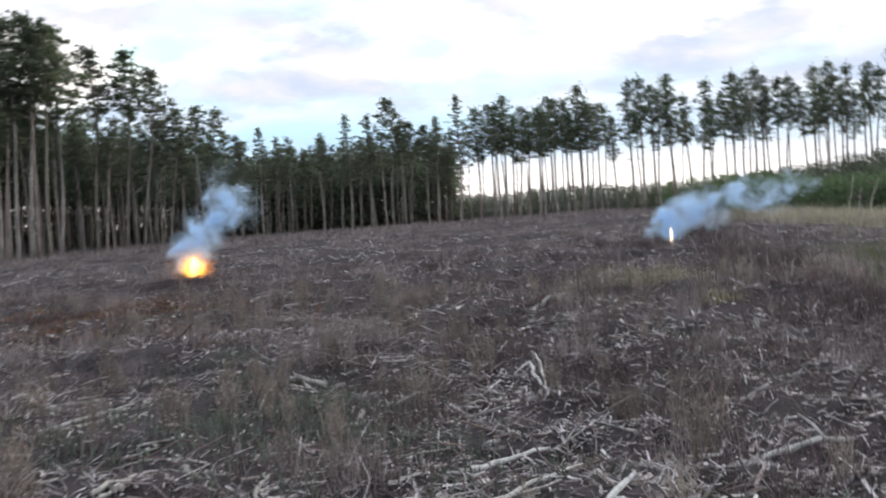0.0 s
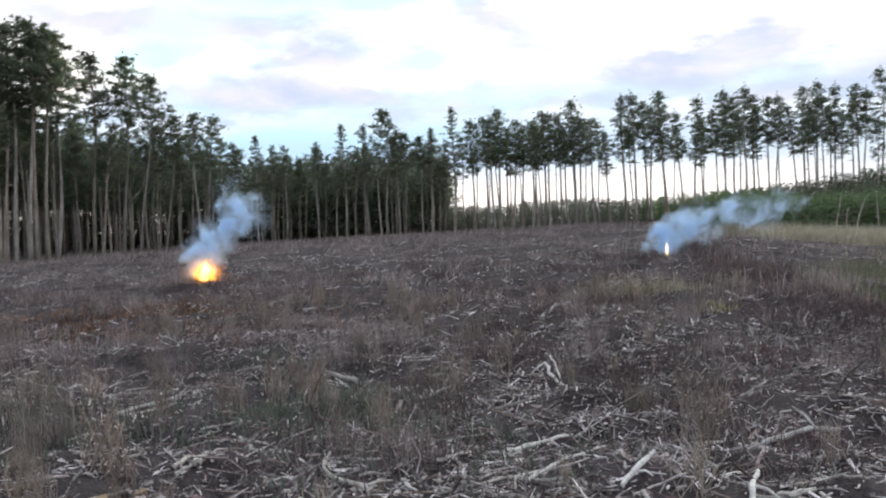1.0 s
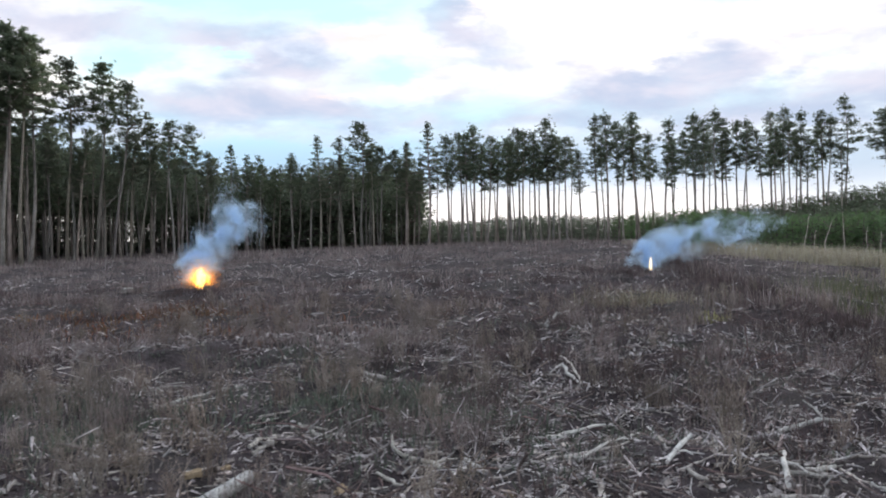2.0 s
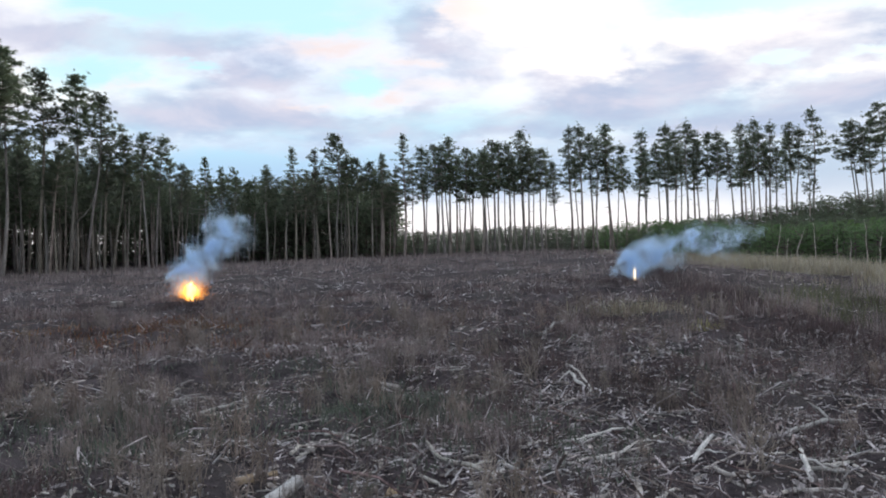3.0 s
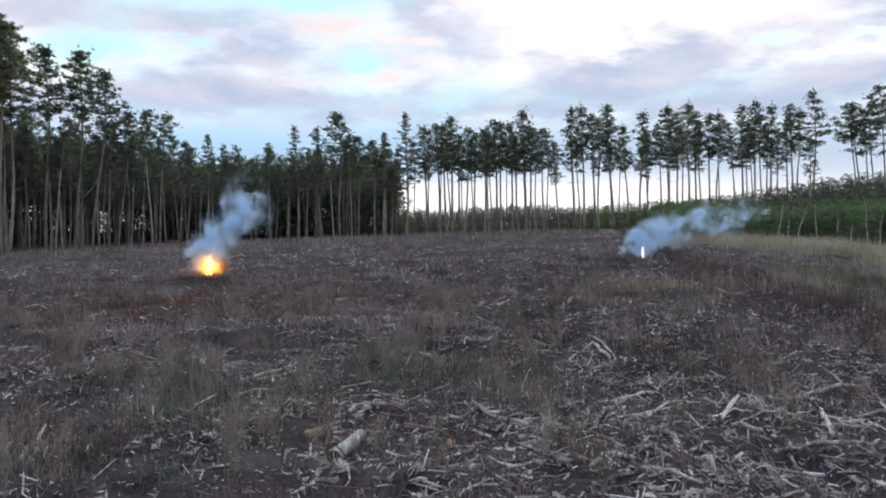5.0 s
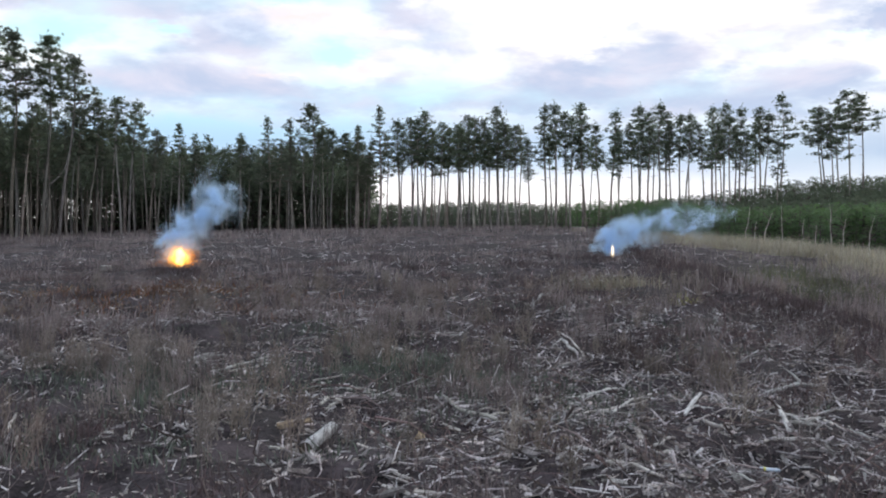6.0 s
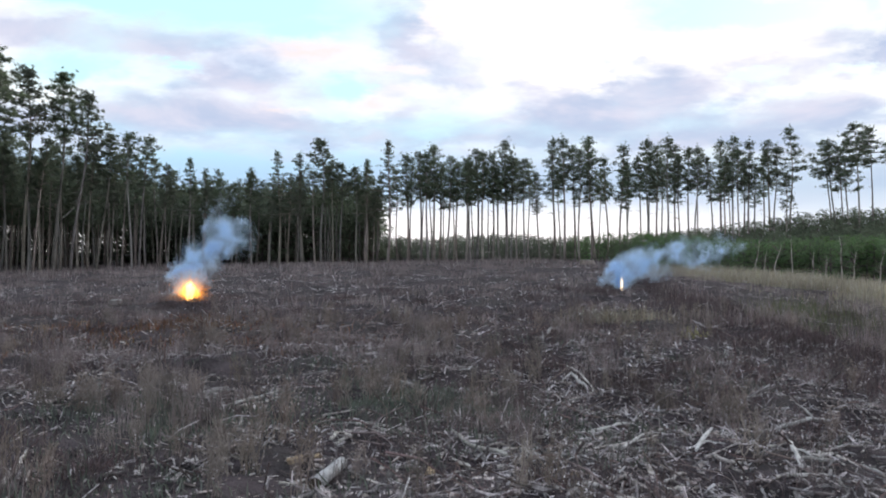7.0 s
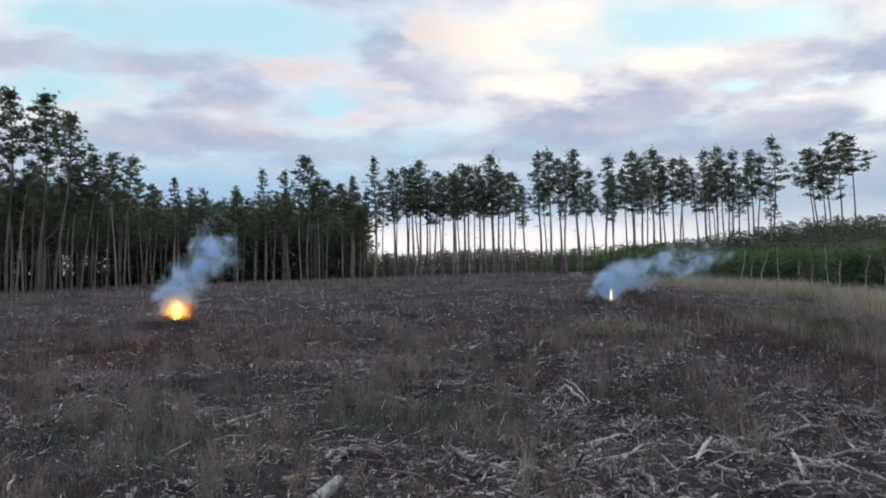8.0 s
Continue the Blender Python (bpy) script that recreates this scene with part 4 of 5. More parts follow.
surround = Pile()
for i, (x, y) in enumerate(around(4200, 91)):
    rng = random.Random(i)
    a, l, r = rng.uniform(0, 6.283), rng.uniform(0.03, 0.3), rng.uniform(0.004, 0.011)
    c, d = Vector((x, y, ground_z(x, y) + r)), Vector((math.cos(a), math.sin(a), rng.gauss(0, 0.15))) * l / 2
    surround.add(*tube([c - d, c + d], [r, r * 0.6], 3))
tagged(new("surrounding_litter", surround.mesh("surrounding_litter", GREY_WOOD)), "pale broken twigs over the rest of the clearing", "wood debris", kind="stuff")
scatter_tufts("surrounding_grass", [(x, y) for x, y in around(900, 92) if noise.noise((x * 0.5, y * 0.5, 8.0)) > -0.1], 16, 0.36, 0.005, DRY_GRASS, 93, "thin dry grass over the rest of the clearing", "grass", lean=0.4, spread=0.15)

# ---- single pieces of wood ----


def branch(points, radii, label, mat=PALE_WOOD, name="branch", twigs=()):
    """A branch over the ground: points as (x, y, height above the ground)."""
    pts = [Vector((x, y, ground_z(x, y) + h)) for x, y, h in points]
    for i in range(1, len(pts) - 1):
        k = (pts[i] - pts[0]).length / max(1e-6, (pts[-1] - pts[0]).length)
        pts[i].z = max(pts[i].z, pts[0].z * (1 - k) + pts[-1].z * k)
    fine, rad = [], []
    rng = random.Random(int(abs(points[0][0] * 977 + points[0][1] * 131)))
    for i in range(len(pts) - 1):
        for s in (0, 0.33, 0.66):
            fine.append(pts[i].lerp(pts[i + 1], s) + Vector((rng.gauss(0, 1), rng.gauss(0, 1), rng.gauss(0, 0.5))) * radii[i] * (0.75 if s else 0.2))
            rad.append((radii[i] * (1 - s) + radii[i + 1] * s) * rng.uniform(0.72, 1.2))
    fine.append(pts[-1])
    rad.append(radii[-1])
    heap = Pile()
    heap.add(*tube(fine, rad, 7))
    for a, b, r in twigs:
        p, q = (Vector((x, y, ground_z(x, y) + h)) for x, y, h in (a, b))
        heap.add(*tube([p, p.lerp(q, 0.5) + Vector((0.01, 0.01, 0.015)), q], [r, r * 0.8, r * 0.4], 6))
    ob = new(name, heap.mesh(name, mat))
    return tagged(ob, label, "branch")


branch([(1.25, 7.77, 0.03), (1.5, 7.93, 0.04), (1.78, 8.14, 0.04)], [0.019, 0.018, 0.010], "long pale bent branch lying on the brash")
branch([(3.12, 7.74, 0.04), (3.4, 7.86, 0.05), (3.72, 8.0, 0.06)], [0.017, 0.023, 0.016], "thick pale branch with a broken side limb", twigs=[((3.55, 7.9, 0.07), (3.42, 8.05, 0.16), 0.014)])
branch([(0.01, 7.36, 0.05), (0.07, 6.98, 0.03), (0.16, 6.83, 0.02), (0.46, 6.64, 0.02)], [0.010, 0.015, 0.016, 0.018], "pale forked branch bent over the brash", twigs=[((0.38, 6.70, 0.03), (0.56, 6.86, 0.04), 0.012)])
branch([(1.58, 14.03, 0.03), (1.8, 14.6, 0.12), (2.08, 15.35, 0.16)], [0.035, 0.032, 0.022], "pale stick propped up on the brash")
branch([(-0.92, 10.63, 0.06), (-0.75, 10.6, 0.06), (-0.5, 10.52, 0.04)], [0.03, 0.032, 0.03], "short pale piece of split branch")
branch([(1.59, 10.65, 0.12), (1.68, 10.2, 0.08), (1.75, 9.86, 0.03)], [0.018, 0.018, 0.012], "forked pale branch standing against a twig heap", twigs=[((1.59, 10.65, 0.12), (1.44, 10.45, 0.03), 0.014)])
branch([(-0.95, 16.8, -0.03), (-0.95, 16.8, 0.12), (-0.94, 16.8, 0.26)], [0.035, 0.032, 0.03], "pale broken upright stake of wood")
branch([(2.00, 6.62, 0.05), (2.10, 6.78, 0.06), (2.25, 6.98, 0.07)], [0.015, 0.019, 0.012], "bent pale branch with knotted end", BONE_WOOD, twigs=[((2.10, 6.78, 0.05), (2.20, 6.72, 0.03), 0.010)])
branch([(2.84, 6.80, 0.08), (2.71, 6.42, 0.10), (2.60, 6.02, 0.07)], [0.012, 0.017, 0.016], "forked bone-white branch lying on the brash", BONE_WOOD, twigs=[((2.71, 6.42, 0.09), (2.83, 6.34, 0.04), 0.012)])
branch([(-3.2, 9.6, 0.04), (-2.93, 9.51, 0.07), (-2.6, 9.62, 0.05)], [0.02, 0.022, 0.014], "pale branch in a heap of brash", twigs=[((-2.93, 9.51, 0.07), (-2.7, 9.35, 0.03), 0.014)])
branch([(-2.52, 8.70, 0.03), (-2.28, 9.05, 0.04), (-2.03, 9.44, 0.05)], [0.022, 0.02, 0.014], "long pale branch lying flat")

branch([(1.43, 6.75, 0.06), (1.67, 7.12, 0.09), (1.98, 7.57, 0.05)], [0.014, 0.013, 0.007], "thin pale branch lying across the brash", twigs=[((1.67, 7.12, 0.08), (1.86, 7.2, 0.03), 0.007)])
branch([(2.12, 6.53, 0.05), (2.14, 6.31, 0.06), (2.27, 6.35, 0.03)], [0.012, 0.018, 0.010], "curved pale root end on the brash")
branch([(1.61, 11.12, 0.05), (1.7, 10.63, 0.13), (1.75, 9.78, 0.03)], [0.012, 0.014, 0.008], "thin bent grey branch leaning over the brash")


# loose pieces: x, y of both ends, radius
RIGHT_HEAP = [(1.13, 6.74, 1.85, 7.23, 0.014), (1.08, 6.82, 1.25, 6.61, 0.016), (2.06, 6.59, 2.4, 6.72, 0.012), (2.71, 6.45, 2.98, 6.32, 0.021), (2.48, 6.01, 2.8, 6.02, 0.018), (3.13, 6.57, 3.2, 6.32, 0.014), (3.21, 6.32, 3.35, 6.09, 0.014), (0.86, 5.54, 1.06, 5.44, 0.022), (1.06, 5.19, 1.39, 5.03, 0.02), (1.38, 5.62, 1.44, 5.47, 0.018), (1.51, 5.71, 1.69, 5.9, 0.018), (1.93, 5.4, 2.06, 5.29, 0.014), (2.75, 9.39, 2.96, 9.17, 0.018)]
OTHER_PIECES = [(3.24, 8.9, 3.46, 9.02, 0.02), (-2.88, 9.37, -2.64, 9.72, 0.018), (-1.08, 7.16, -0.97, 7.52, 0.022), (-1.28, 5.96, -1.1, 6.12, 0.014), (-1.18, 7.94, -0.74, 7.87, 0.012), (-5.66, 11.74, -5.17, 11.8, 0.02), (-3.86, 17.03, -3.5, 17.52, 0.03), (-0.12, 6.67, -0.04, 6.77, 0.016), (-0.16, 6.15, 0.04, 6.38, 0.01), (-3.99, 9.17, -3.81, 9.51, 0.015), (-3.35, 6.05, -3.53, 6.67, 0.02), (-1.43, 14.06, -0.81, 13.61, 0.02), (0.68, 7.98, 1.19, 8.37, 0.012), (3.72, 11.55, 4.03, 11.28, 0.02), (-0.11, 11.31, 0.32, 11.46, 0.014), (-3.29, 5.85, -3.43, 6.3, 0.022), (-1.23, 5.99, -1.13, 6.25, 0.016), (-2.76, 8.55, -2.43, 8.64, 0.014), (-0.95, 10.82, -0.52, 10.31, 0.016)]
MIDDLE_PIECES = [(1.8, 8.21, 2.21, 8.98, 0.009), (1.22, 6.84, 1.72, 6.91, 0.02), (2.66, 7.0, 3.01, 7.27, 0.012), (2.85, 6.46, 3.11, 6.61, 0.024), (3.2, 6.91, 3.38, 6.67, 0.014), (0.01, 6.6, 0.2, 6.47, 0.018), (0.32, 6.92, 0.5, 7.03, 0.016), (0.6, 6.98, 0.74, 6.72, 0.018), (1.0, 5.76, 1.26, 5.88, 0.024), (2.84, 9.72, 3.07, 9.54, 0.012), (3.32, 9.28, 3.6, 9.38, 0.012), (4.59, 10.93, 4.74, 10.54, 0.012), (-1.33, 7.96, -1.11, 8.1, 0.012), (1.56, 5.92, 1.75, 6.17, 0.018)]
LEFT_PIECES = [(-3.23, 9.77, -2.65, 9.44, 0.026), (-2.91, 9.86, -2.68, 10.07, 0.020), (-3.56, 10.22, -3.63, 10.58, 0.014), (-3.73, 10.66, -3.74, 11.13, 0.018), (-3.18, 9.89, -3.16, 10.36, 0.012), (-3.41, 10.74, -3.26, 11.12, 0.010), (-3.02, 10.08, -2.82, 10.19, 0.012), (-3.71, 10.57, -3.21, 10.06, 0.010), (-3.85, 10.49, -3.75, 10.69, 0.009), (-2.33, 8.77, -2.22, 9.11, 0.017), (-2.23, 9.08, -1.89, 9.07, 0.014), (-1.01, 7.04, -0.95, 7.17, 0.022), (-0.95, 7.20, -0.92, 7.35, 0.026), (-0.93, 7.87, -0.61, 7.82, 0.017), (-0.74, 7.73, -0.49, 7.45, 0.022), (-1.32, 7.83, -1.13, 7.95, 0.010), (-1.32, 8.17, -0.99, 8.26, 0.012), (0.08, 7.00, 0.15, 7.13, 0.014), (0.22, 7.23, 0.37, 7.39, 0.012), (0.78, 7.33, 1.01, 7.49, 0.018), (0.27, 6.63, 0.46, 6.82, 0.014), (-1.33, 6.50, -1.13, 6.90, 0.010), (0.38, 9.63, 0.61, 9.92, 0.020), (0.38, 10.16, 0.60, 9.87, 0.016), (0.10, 10.95, 0.35, 11.09, 0.014)]
for x1, y1, x2, y2, r in RIGHT_HEAP + OTHER_PIECES + MIDDLE_PIECES + LEFT_PIECES:
    mx, my = (x1 + x2) / 2 + 0.03 * (y2 - y1), (y1 + y2) / 2 - 0.03 * (x2 - x1)
    branch([(x1, y1, r * 0.8), (mx, my, r * 0.8), (x2, y2, r * 0.8)], [r * 0.85, r * 0.8, r * 0.55], "pale broken branch lying among the brash" if r < 0.02 else "thick pale broken branch on the soil")


def log(a, b, r, label):
    """A cut billet lying on the ground, with bark and two sawn ends."""
    thing = new("log")
    a, b = (Vector((x, y, ground_z(x, y) + r * 0.95)) for x, y in (a, b))
    thing.location = a
    pts = [Vector((0, 0, 0)).lerp(b - a, s) for s in np.linspace(0, 1, 6)]
    v, f = tube(pts, [r * k for k in (1.0, 1.03, 0.97, 0.95, 0.98, 0.92)], 14, False)
    mesh_part("bark", smooth(mesh_of("bark", v, f, LOG_BARK)), thing, "flaking silver-grey bark")
    way = (b - a).normalized()
    for centre, size in ((pts[0] - way * 0.004, r * 0.97), (pts[-1] + way * 0.004, r * 0.9)):
        v, f = tube([centre, centre + way * 0.01, ], [size, size], 14)
        mesh_part("sawn_end", mesh_of("sawn_end", v, f, CUT_WOOD), thing, "dark sawn end grain")
    return tagged(thing, label, "log")


log((-1.0, 5.90), (-0.90, 6.60), 0.052, "short grey cut log lying on the soil")


def stump(x, y, r, h, label, skin=None):
    thing = new("tree_stump")
    thing.location = (x, y, ground_z(x, y) - 0.05)
    bm = bmesh.new()
    bmesh.ops.create_cone(bm, cap_ends=False, segments=14, radius1=r * 1.35, radius2=r, depth=h + 0.05)
    for v in bm.verts:
        v.co.z += (h + 0.05) / 2
        k = 1 + 0.12 * noise.noise((v.co.x * 9 + x, v.co.y * 9, v.co.z * 4))
        v.co.x *= k
        v.co.y *= k
    part("bark", bm, skin or BARK, thing)
    bm = bmesh.new()
    bmesh.ops.create_cone(bm, cap_ends=True, segments=14, radius1=r * 0.98, radius2=r * 0.96, depth=0.03)
    for v in bm.verts:
        v.co.z += h + 0.04
    part("cut_face", bm, PALE_WOOD, thing, "pale sawn face")
    return tagged(thing, label, "stump")


stump(-9.38, 22.44, 0.16, 0.16, "low pale tree stump among dry grass")
stump(4.27, 12.49, 0.03, 0.12, "small pale stump sticking out of the soil", BONE_WOOD)
stump(9.2, 54.0, 0.45, 0.30, "pale cut stump on the crest of the clearing")


def weed_mesh(seed):
    """A dead weed one metre high: thin branching stalks from one root."""
    rng = random.Random(seed)
    heap = Pile()
    for _ in range(17):
        a, out = rng.uniform(0, 6.283), rng.uniform(0.02, 0.36)
        top = Vector((math.cos(a) * out, math.sin(a) * out, rng.uniform(0.5, 1.1)))
        foot = Vector((rng.gauss(0, 0.13), rng.gauss(0, 0.13), 0))
        mid = foot.lerp(top, 0.55) + Vector((rng.gauss(0, 0.05), rng.gauss(0, 0.05), 0.04))
        heap.add(*tube([foot, mid, top], [0.0075, 0.006, 0.0035], 3, False))
        for _ in range(4):
            s = mid.lerp(top, rng.uniform(-0.2, 0.9))
            heap.add(*tube([s, s + Vector((rng.gauss(0, 0.09), rng.gauss(0, 0.09), rng.uniform(0.05, 0.2)))], [0.0045, 0.003], 3, False))
    return heap.mesh("dry_weed", WEED)


WEED_MESHES = [weed_mesh(300 + i) for i in range(7)]


def weed(x, y, h, i):
    ob = new("dry_weed", WEED_MESHES[i % 7])
    ob.matrix_world = pose(x, y, ground_z(x, y) - 0.03, 0, 0, (i * 77) % 360) @ Matrix.Diagonal((h, h, h, 1))
    return tagged(ob, "dead brown weed with thin branching stalks" if h < 0.44 else "tall dead brown weed with thin branching stalks", "weed", "dead weeds")


for i, (x, y, h) in enumerate([(2.82, 8.05, 0.5), (0.46, 5.38, 0.42), (2.4, 6.46, 0.45), (2.35, 9.1, 0.28), (-0.99, 9.77, 0.4), (-1.22, 8.45, 0.42), (-0.67, 11.28, 0.42), (-1.76, 7.24, 0.45), (-2.58, 7.7, 0.45), (-2.53, 6.47, 0.4), (-3.69, 8.25, 0.42), (-1.05, 5.66, 0.4), (4.84, 9.71, 0.4), (-2.71, 5.3, 0.4), (0.69, 5.37, 0.4), (0.25, 9.71, 0.32), (1.25, 11.69, 0.4), (2.74, 8.32, 0.42), (-0.24, 5.39, 0.38), (-1.62, 5.4, 0.4), (2.85, 8.15, 0.55), (1.13, 10.9, 0.5), (-2.99, 8.46, 0.45), (-4.25, 8.73, 0.5), (-1.77, 5.98, 0.4), (-1.66, 8.22, 0.5), (-2.82, 7.41, 0.45), (-0.39, 11.05, 0.5), (-1.52, 6.15, 0.45), (-3.1, 8.3, 0.5), (-4.4, 8.5, 0.42)]):
    weed(x, y, h, i)
weed_rng = random.Random(55)
for i, (x, y) in enumerate(tussocks(100, 4.6, 17, 101, -0.05, 4, 0.22, 0.7, 21.0)):
    if all((x - cx) ** 2 + (y - cy) ** 2 > r * r for cx, cy, r in BARE) and (x < 0.9 or weed_rng.random() < 0.45):
        weed(x, y, weed_rng.uniform(0.24, 0.5), i)


def bark_plates(count, seed):
    """Split slabs of wood and bark: short, flat, uneven."""
    rng = random.Random(seed)
    heap = Pile()
    for _ in range(count):
        x, y = in_view(rng, 3.7, 15)
        if brash(x, y) < rng.uniform(0.05, 0.9):
            continue
        l, w, d = rng.uniform(0.02, 0.085) * rng.choice((1, 1, 1.5)), rng.uniform(0.009, 0.024), rng.uniform(0.003, 0.008)
        m = pose(x, y, ground_z(x, y) + d, rng.gauss(0, 22), rng.gauss(0, 16), rng.uniform(0, 360))
        ends = []
        for sx, k in ((-1, rng.uniform(0.5, 1)), (rng.uniform(-0.3, 0.3), 1), (1, rng.uniform(0.25, 0.9))):
            lean = rng.uniform(-0.4, 0.4) * w
            ends.append([m @ Vector((sx * l + e * lean, e * w * k, f * d * k)) for e, f in ((-1, -1), (1, -1), (1, 1), (-1, 1))])
        verts = [v for ring in ends for v in ring]
        faces = [(3, 2, 1, 0), (8, 9, 10, 11)] + [(4 * i + j, 4 * i + (j + 1) % 4, 4 * i + 4 + (j + 1) % 4, 4 * i + 4 + j) for i in range(2) for j in range(4)]
        heap.add(verts, faces)
    tagged(new("bark_plates", heap.mesh("bark_plates", PLATE_WOOD)), "split slabs of grey wood and bark lying flat on the soil", "wood debris", kind="stuff")


bark_plates(5200, 66)


def stone(x, y, r):
    bm = bmesh.new()
    bmesh.ops.create_icosphere(bm, subdivisions=2, radius=r)
    for v in bm.verts:
        v.co *= 1 + 0.3 * noise.noise(v.co * (1.2 / r) + Vector((x, y, 0)))
        v.co.z *= 0.7
    me = bpy.data.meshes.new("stone")
    bm.to_mesh(me)
    bm.free()
    me.materials.append(PALE_WOOD)
    ob = new("stone", me)
    ob.location = (x, y, ground_z(x, y) + r * 0.4)
    tagged(ob, "small pale stone lying on the soil", "stone", "pale stones")


def chunk(x, y, r, turn):
    """A short split piece of fresh wood."""
    bm = bmesh.new()
    bmesh.ops.create_cube(bm, size=1.0)
    bmesh.ops.subdivide_edges(bm, edges=bm.edges[:], cuts=2, use_grid_fill=True)
    for v in bm.verts:
        v.co = Vector((v.co.x * r * 2.6, v.co.y * r * 1.3, v.co.z * r)) * (1 + 0.45 * noise.noise(v.co * 1.7 + Vector((x, y, 0))))
    me = bpy.data.meshes.new("wood_chunk")
    bm.to_mesh(me)
    bm.free()
    me.materials.append(TAN_WOOD)
    ob = new("wood_chunk", me)
    ob.matrix_world = pose(x, y, ground_z(x, y) + r * 0.4, 8, -10, turn)
    tagged(ob, "tan split chunk of wood lying on the soil", "wood", "split chunks")


for x, y, r, turn in ((-1.26, 6.47, 0.045, 20), (-0.17, 6.23, 0.042, 75), (-1.14, 6.78, 0.03, 50), (0.93, 6.05, 0.03, 130), (1.12, 9.1, 0.03, 15)):
    chunk(x, y, r, turn)
for x, y, r in [(-1.03, 6.1, 0.012), (-0.98, 6.15, 0.01), (-1.71, 6.16, 0.013), (-1.58, 7.13, 0.012), (1.6, 10.05, 0.02), (1.45, 16.95, 0.04)]:
    stone(x, y, r)


def birch(x, y, h, lean, seed):
    """A thin bare birch sapling: stem and twigs."""
    rng = random.Random(seed)
    thing = new("birch_sapling")
    thing.location = (x, y, ground_z(x, y) - 0.05)
    stem = [Vector((lean * s * s * h + rng.gauss(0, 0.025), rng.gauss(0, 0.02), h * s)) for s in (0, 0.2, 0.4, 0.6, 0.8, 1.0)]
    v, f = tube(stem, [0.022, 0.02, 0.017, 0.013, 0.009, 0.004], 6)
    mesh_part("stem", smooth(mesh_of("stem", v, f, BIRCH)), thing)
    for _ in range(11):
        s = stem[rng.randrange(2, 5)]
        e = s + Vector((rng.gauss(0, 0.22), rng.gauss(0, 0.22), rng.uniform(0.15, 0.5)))
        v, f = tube([s, s.lerp(e, 0.5) + Vector((0, 0, 0.03)), e], [0.009, 0.007, 0.003], 4, False)
        mesh_part("twig", mesh_of("twig", v, f, BROWN_WOOD), thing, "thin brown twig")
    return tagged(thing, "thin pale bare birch sapling beside tall grass", "sapling", "birch saplings")


for i, (x, y, h, lean) in enumerate([(14.76, 38.9, 1.7, 0.1), (14.78, 37.8, 1.2, 0.06), (14.76, 36.6, 1.5, 0.18), (15.97, 37.6, 1.8, -0.04), (16.36, 36.4, 1.3, 0.05), (16.59, 35.5, 1.1, 0.02), (17.98, 36.9, 2.0, -0.06), (18.01, 36.0, 1.5, 0.1), (18.65, 35.0, 1.6, 0.12), (20.4, 36.4, 1.5, -0.05), (21.02, 35.4, 1.7, 0.1)]):
    birch(x, y, h * 1.15, lean, 60 + i)


def bent_tree(x, y):
    """A thin dead tree at the forest's edge, bent over halfway up."""
    thing = new("dead_tree")
    thing.location = (x, y, ground_z(x, y) - 0.1)
    stem = [Vector(p) for p in ((0, 0, 0), (0.12, 0, 0.9), (0.3, 0.05, 2.1), (0.55, 0, 3.3), (0.85, -0.05, 4.1), (1.5, 0, 4.7), (1.95, 0, 5.3), (2.15, 0, 6.2))]
    v, f = tube(stem, [0.08, 0.075, 0.07, 0.062, 0.056, 0.047, 0.036, 0.015], 8)
    mesh_part("trunk", smooth(mesh_of("trunk", v, f, BARK)), thing, "thin grey bent trunk")
    rng = random.Random(19)
    for i in (3, 4, 5, 5, 6, 6):
        e = stem[i] + Vector((rng.gauss(0.1, 0.4), rng.gauss(0, 0.4), rng.uniform(0.1, 0.9)))
        v, f = tube([stem[i], stem[i].lerp(e, 0.5) + Vector((0.05, 0, 0.06)), e], [0.025, 0.018, 0.008], 5, False)
        mesh_part("limb", mesh_of("limb", v, f, BARK), thing, "bare broken limb")
    return tagged(thing, "dead bare pine bent over at half its height", "tree")


bent_tree(-30.2, 60.3)


def casing():
    """A spent rocket on its stick."""
    thing = new("spent_firework")
    z = ground_z(2.1, 5.5) + 0.04
    for name, a, b, r, mat, label in (("stick", (1.94, 5.58, z + 0.01), (2.17, 5.42, z), 0.007, LOOSE_WOOD, "thin wooden stick"), ("casing", (2.15, 5.44, z), (2.27, 5.40, z), 0.012, PLASTIC, "pale blue paper casing"), ("band", (2.172, 5.433, z), (2.186, 5.428, z), 0.0135, YELLOW_CARD, "yellow band")):
        v, f = tube([a, b], [r, r], 10)
        mesh_part(name, mesh_of(name, v, f, mat), thing, label)
    return tagged(thing, "spent pale blue firework rocket on a thin stick", "firework")


casing()

# ---- fireworks, smoke and fire ----


def firework(x, y, label, tubes, r, h):
    thing = new("firework_battery")
    thing.location = (x, y, ground_z(x, y) - 0.02)
    for dx, dz in tubes:
        bm = bmesh.new()
        bmesh.ops.create_cone(bm, cap_ends=True, segments=14, radius1=r, radius2=r * 0.97, depth=h)
        for v in bm.verts:
            v.co += Vector((dx, 0, h / 2 + dz))
        part("tube", bm, CARD, thing)
    return tagged(thing, label, "firework")


firework(-7.22, 22.3, "pale cardboard firework tubes standing on the soil", ((-0.06, 0.1), (0.07, 0.0)), 0.055, 0.28)
firework(4.89, 23.0, "small grey firework tube standing on the soil", ((0.0, 0.0),), 0.05, 0.2)


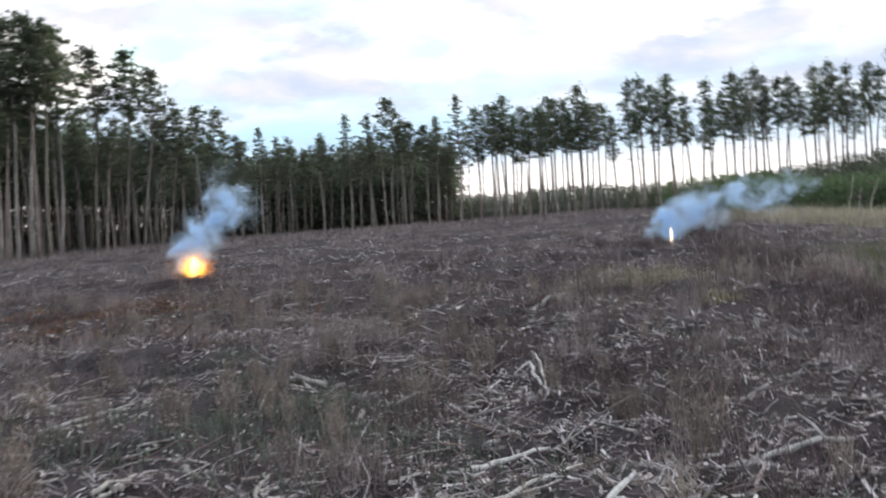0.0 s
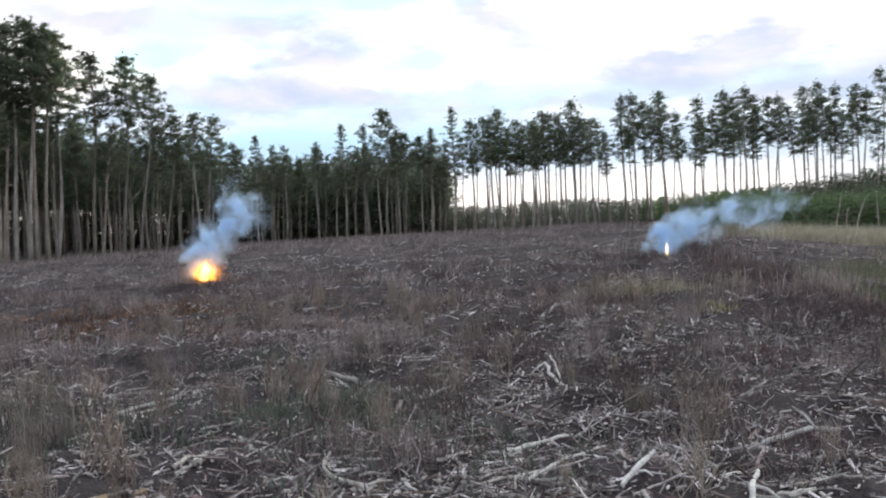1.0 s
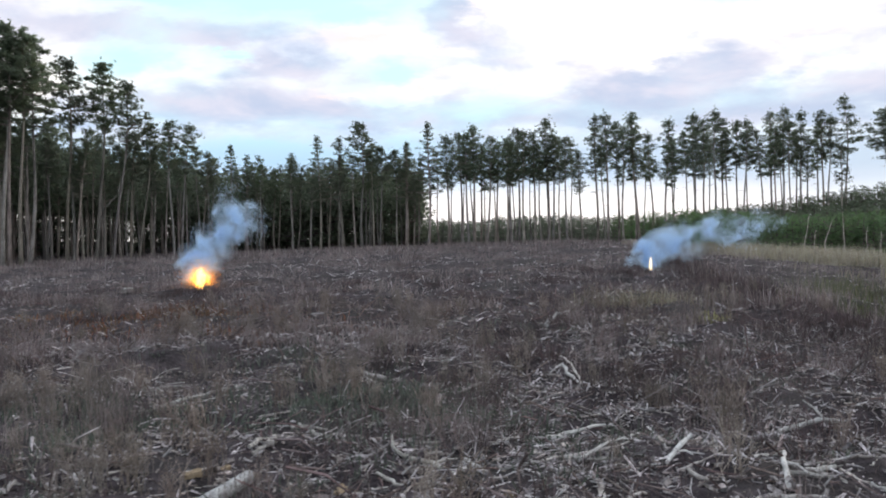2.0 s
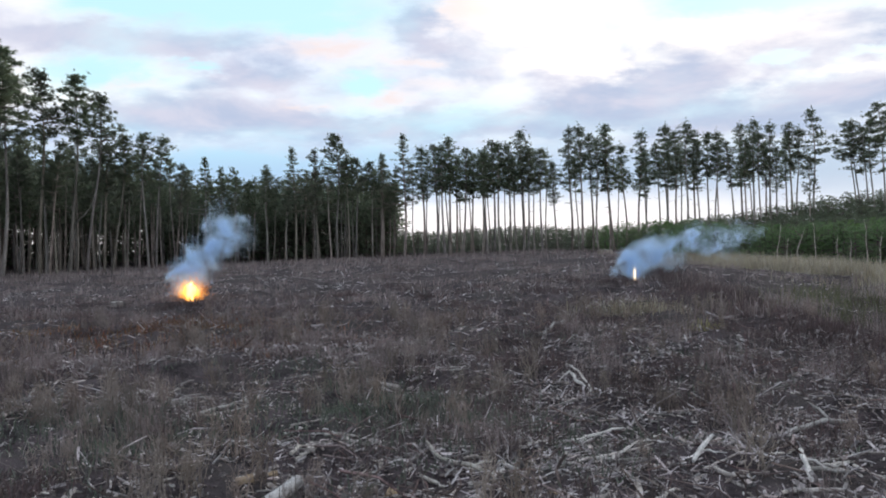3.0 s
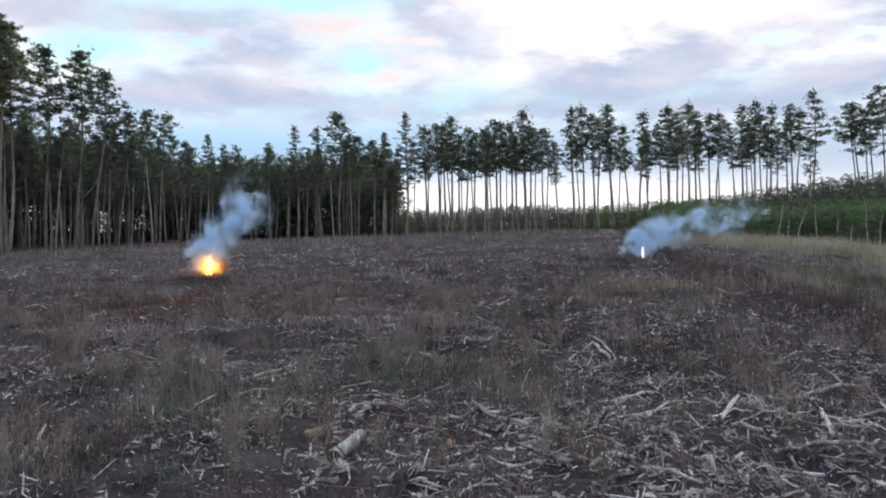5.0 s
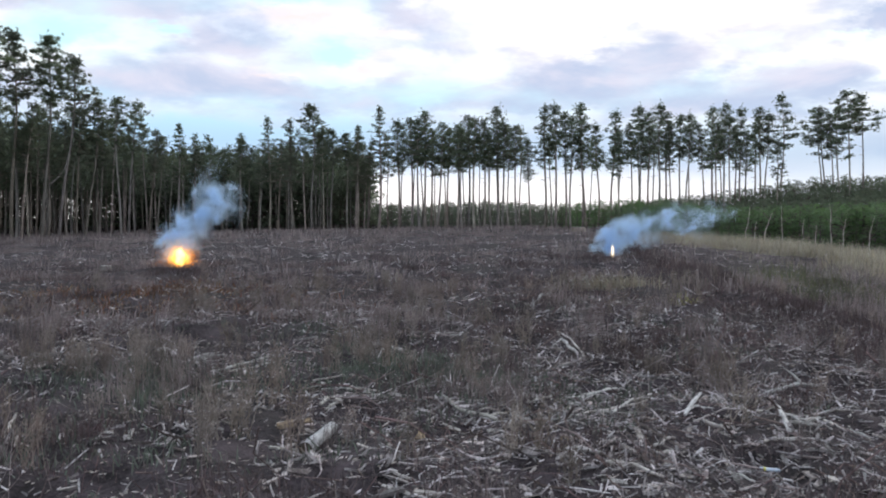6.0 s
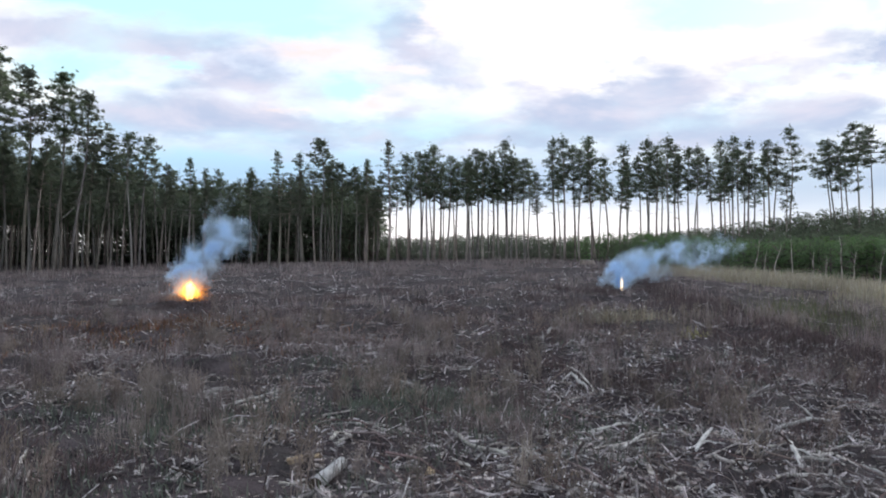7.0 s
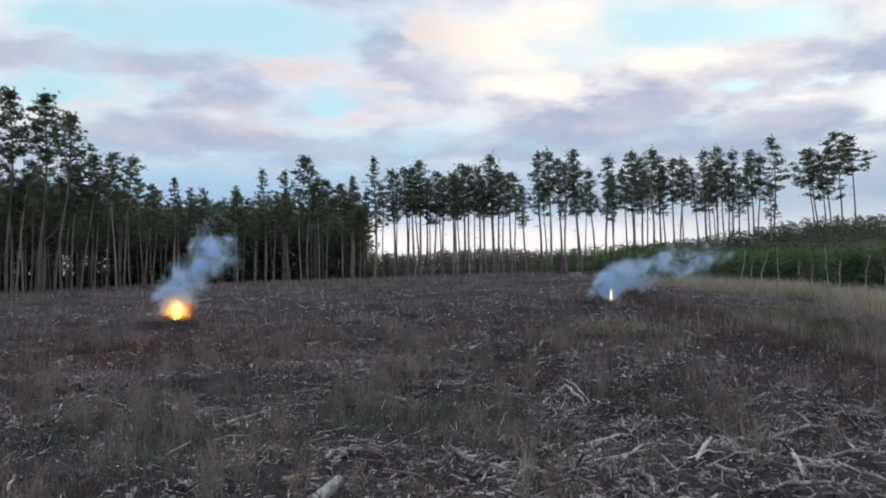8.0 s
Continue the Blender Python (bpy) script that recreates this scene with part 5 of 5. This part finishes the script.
def smoke(x, y, spine, puffs, flecks, seed, label):
    """Smoke as a cloud of very fine flecks, in billows along a spine of (dx, height, radius, thickness)."""
    rng = np.random.default_rng(seed)
    z0 = ground_z(x, y)
    k = np.linspace(0, 1, len(spine))
    cloud = []
    for i in range(puffs):
        s = (i + rng.uniform(0, 1)) / puffs
        dx, dz, r, dense = (float(np.interp(s, k, [p[j] for p in spine])) for j in range(4))
        centre = np.array([x + dx, y, z0 + dz]) + rng.normal(size=3) * r * (0.45, 0.4, 0.45)
        size = r * rng.uniform(0.4, 0.9)
        way = rng.normal(size=(int(flecks * dense * rng.uniform(0.5, 1.5)), 3))
        way /= np.linalg.norm(way, axis=1)[:, None]
        cloud.append(centre + way * size * rng.uniform(0, 1, (len(way), 1)) ** 0.5)
    at = np.concatenate(cloud)
    warp = np.array([[noise.noise((p[0] * 2.2, p[1] * 2.2, p[2] * 2.2 + k_ * 9)) + 0.5 * noise.noise((p[0] * 5.5, p[1] * 5.5, p[2] * 5.5 + k_ * 9)) for k_ in range(3)] for p in at.tolist()])
    at = at + warp * 0.17 + rng.normal(size=at.shape) * 0.03
    at[:, 2] = np.maximum(at[:, 2], z0 + 0.06)
    tri = at[:, None, :] + rng.normal(size=(len(at), 3, 3)) * 0.0058
    ob = new("smoke_plume", tri_mesh("smoke_plume", tri, SMOKE))
    tagged(ob, label, "smoke", kind="stuff")


smoke(-7.22, 22.35, [(0.0, 0.25, 0.12, 1.0), (-0.3, 0.45, 0.36, 1.0), (-0.2, 0.75, 0.42, 1.0), (0.15, 1.1, 0.44, 0.9), (0.55, 1.45, 0.44, 0.85), (0.95, 1.75, 0.44, 0.75), (1.0, 2.05, 0.5, 0.35), (0.7, 2.35, 0.6, 0.12)], 75, 2700, 21, "bluish white smoke drifting up from the firework")
smoke(4.89, 23.25, [(0.05, 0.3, 0.10, 1.0), (-0.05, 0.6, 0.32, 1.0), (0.1, 0.8, 0.40, 1.0), (0.7, 0.95, 0.40, 0.9), (1.4, 1.1, 0.40, 0.75), (2.2, 1.3, 0.40, 0.6), (3.5, 1.55, 0.36, 0.28)], 95, 1600, 22, "bluish white smoke drifting sideways from the firework")


def flame(x, y, lift, r, h, count, core, middle, edge, name, label):
    thing = new(name)
    thing.location = (x, y, ground_z(x, y) + lift)
    bm = bmesh.new()
    bmesh.ops.create_icosphere(bm, subdivisions=4, radius=1.0)
    for v in bm.verts:
        k = 1 + 0.7 * noise.noise(v.co * 2.3) + 0.5 * noise.noise(v.co * 4.7)
        thin = 1 - 0.5 * max(0.0, v.co.z)
        v.co = Vector((v.co.x * r * k * thin, v.co.y * r * k * thin, (v.co.z * 0.5 + 0.5) * h * k))
    part("fire_core", bm, core, thing)
    if count:
        rng = np.random.default_rng(3)
        for name_, mat, wide, label_ in (("flame", middle, 0.75, "bright yellow flame"), ("flame_fringe", edge, 1.3, "orange fringe of the flame")):
            at = rng.normal(size=(count, 3)) * (r * wide * 1.6, r * wide * 1.6, h * 0.42 * wide) + (0, 0, h * 0.45)
            at[:, 2] = np.maximum(at[:, 2], 0.02)
            mesh_part(name_, tri_mesh(name_, at[:, None, :] + rng.normal(size=(count, 3, 3)) * 0.007, mat), thing, label_)["kind"] = "stuff"
    return tagged(thing, label, "fire")


flame(-7.22, 22.15, 0.06, 0.10, 0.42, 8000, FLAME_CORE, FLAME_MID, FLAME_EDGE, "fire", "bright yellow fire bursting from the firework")
flame(4.89, 22.95, 0.08, 0.02, 0.42, 80, SPARK, SPARK, SPARK, "spark_fountain", "thin white fountain of sparks")
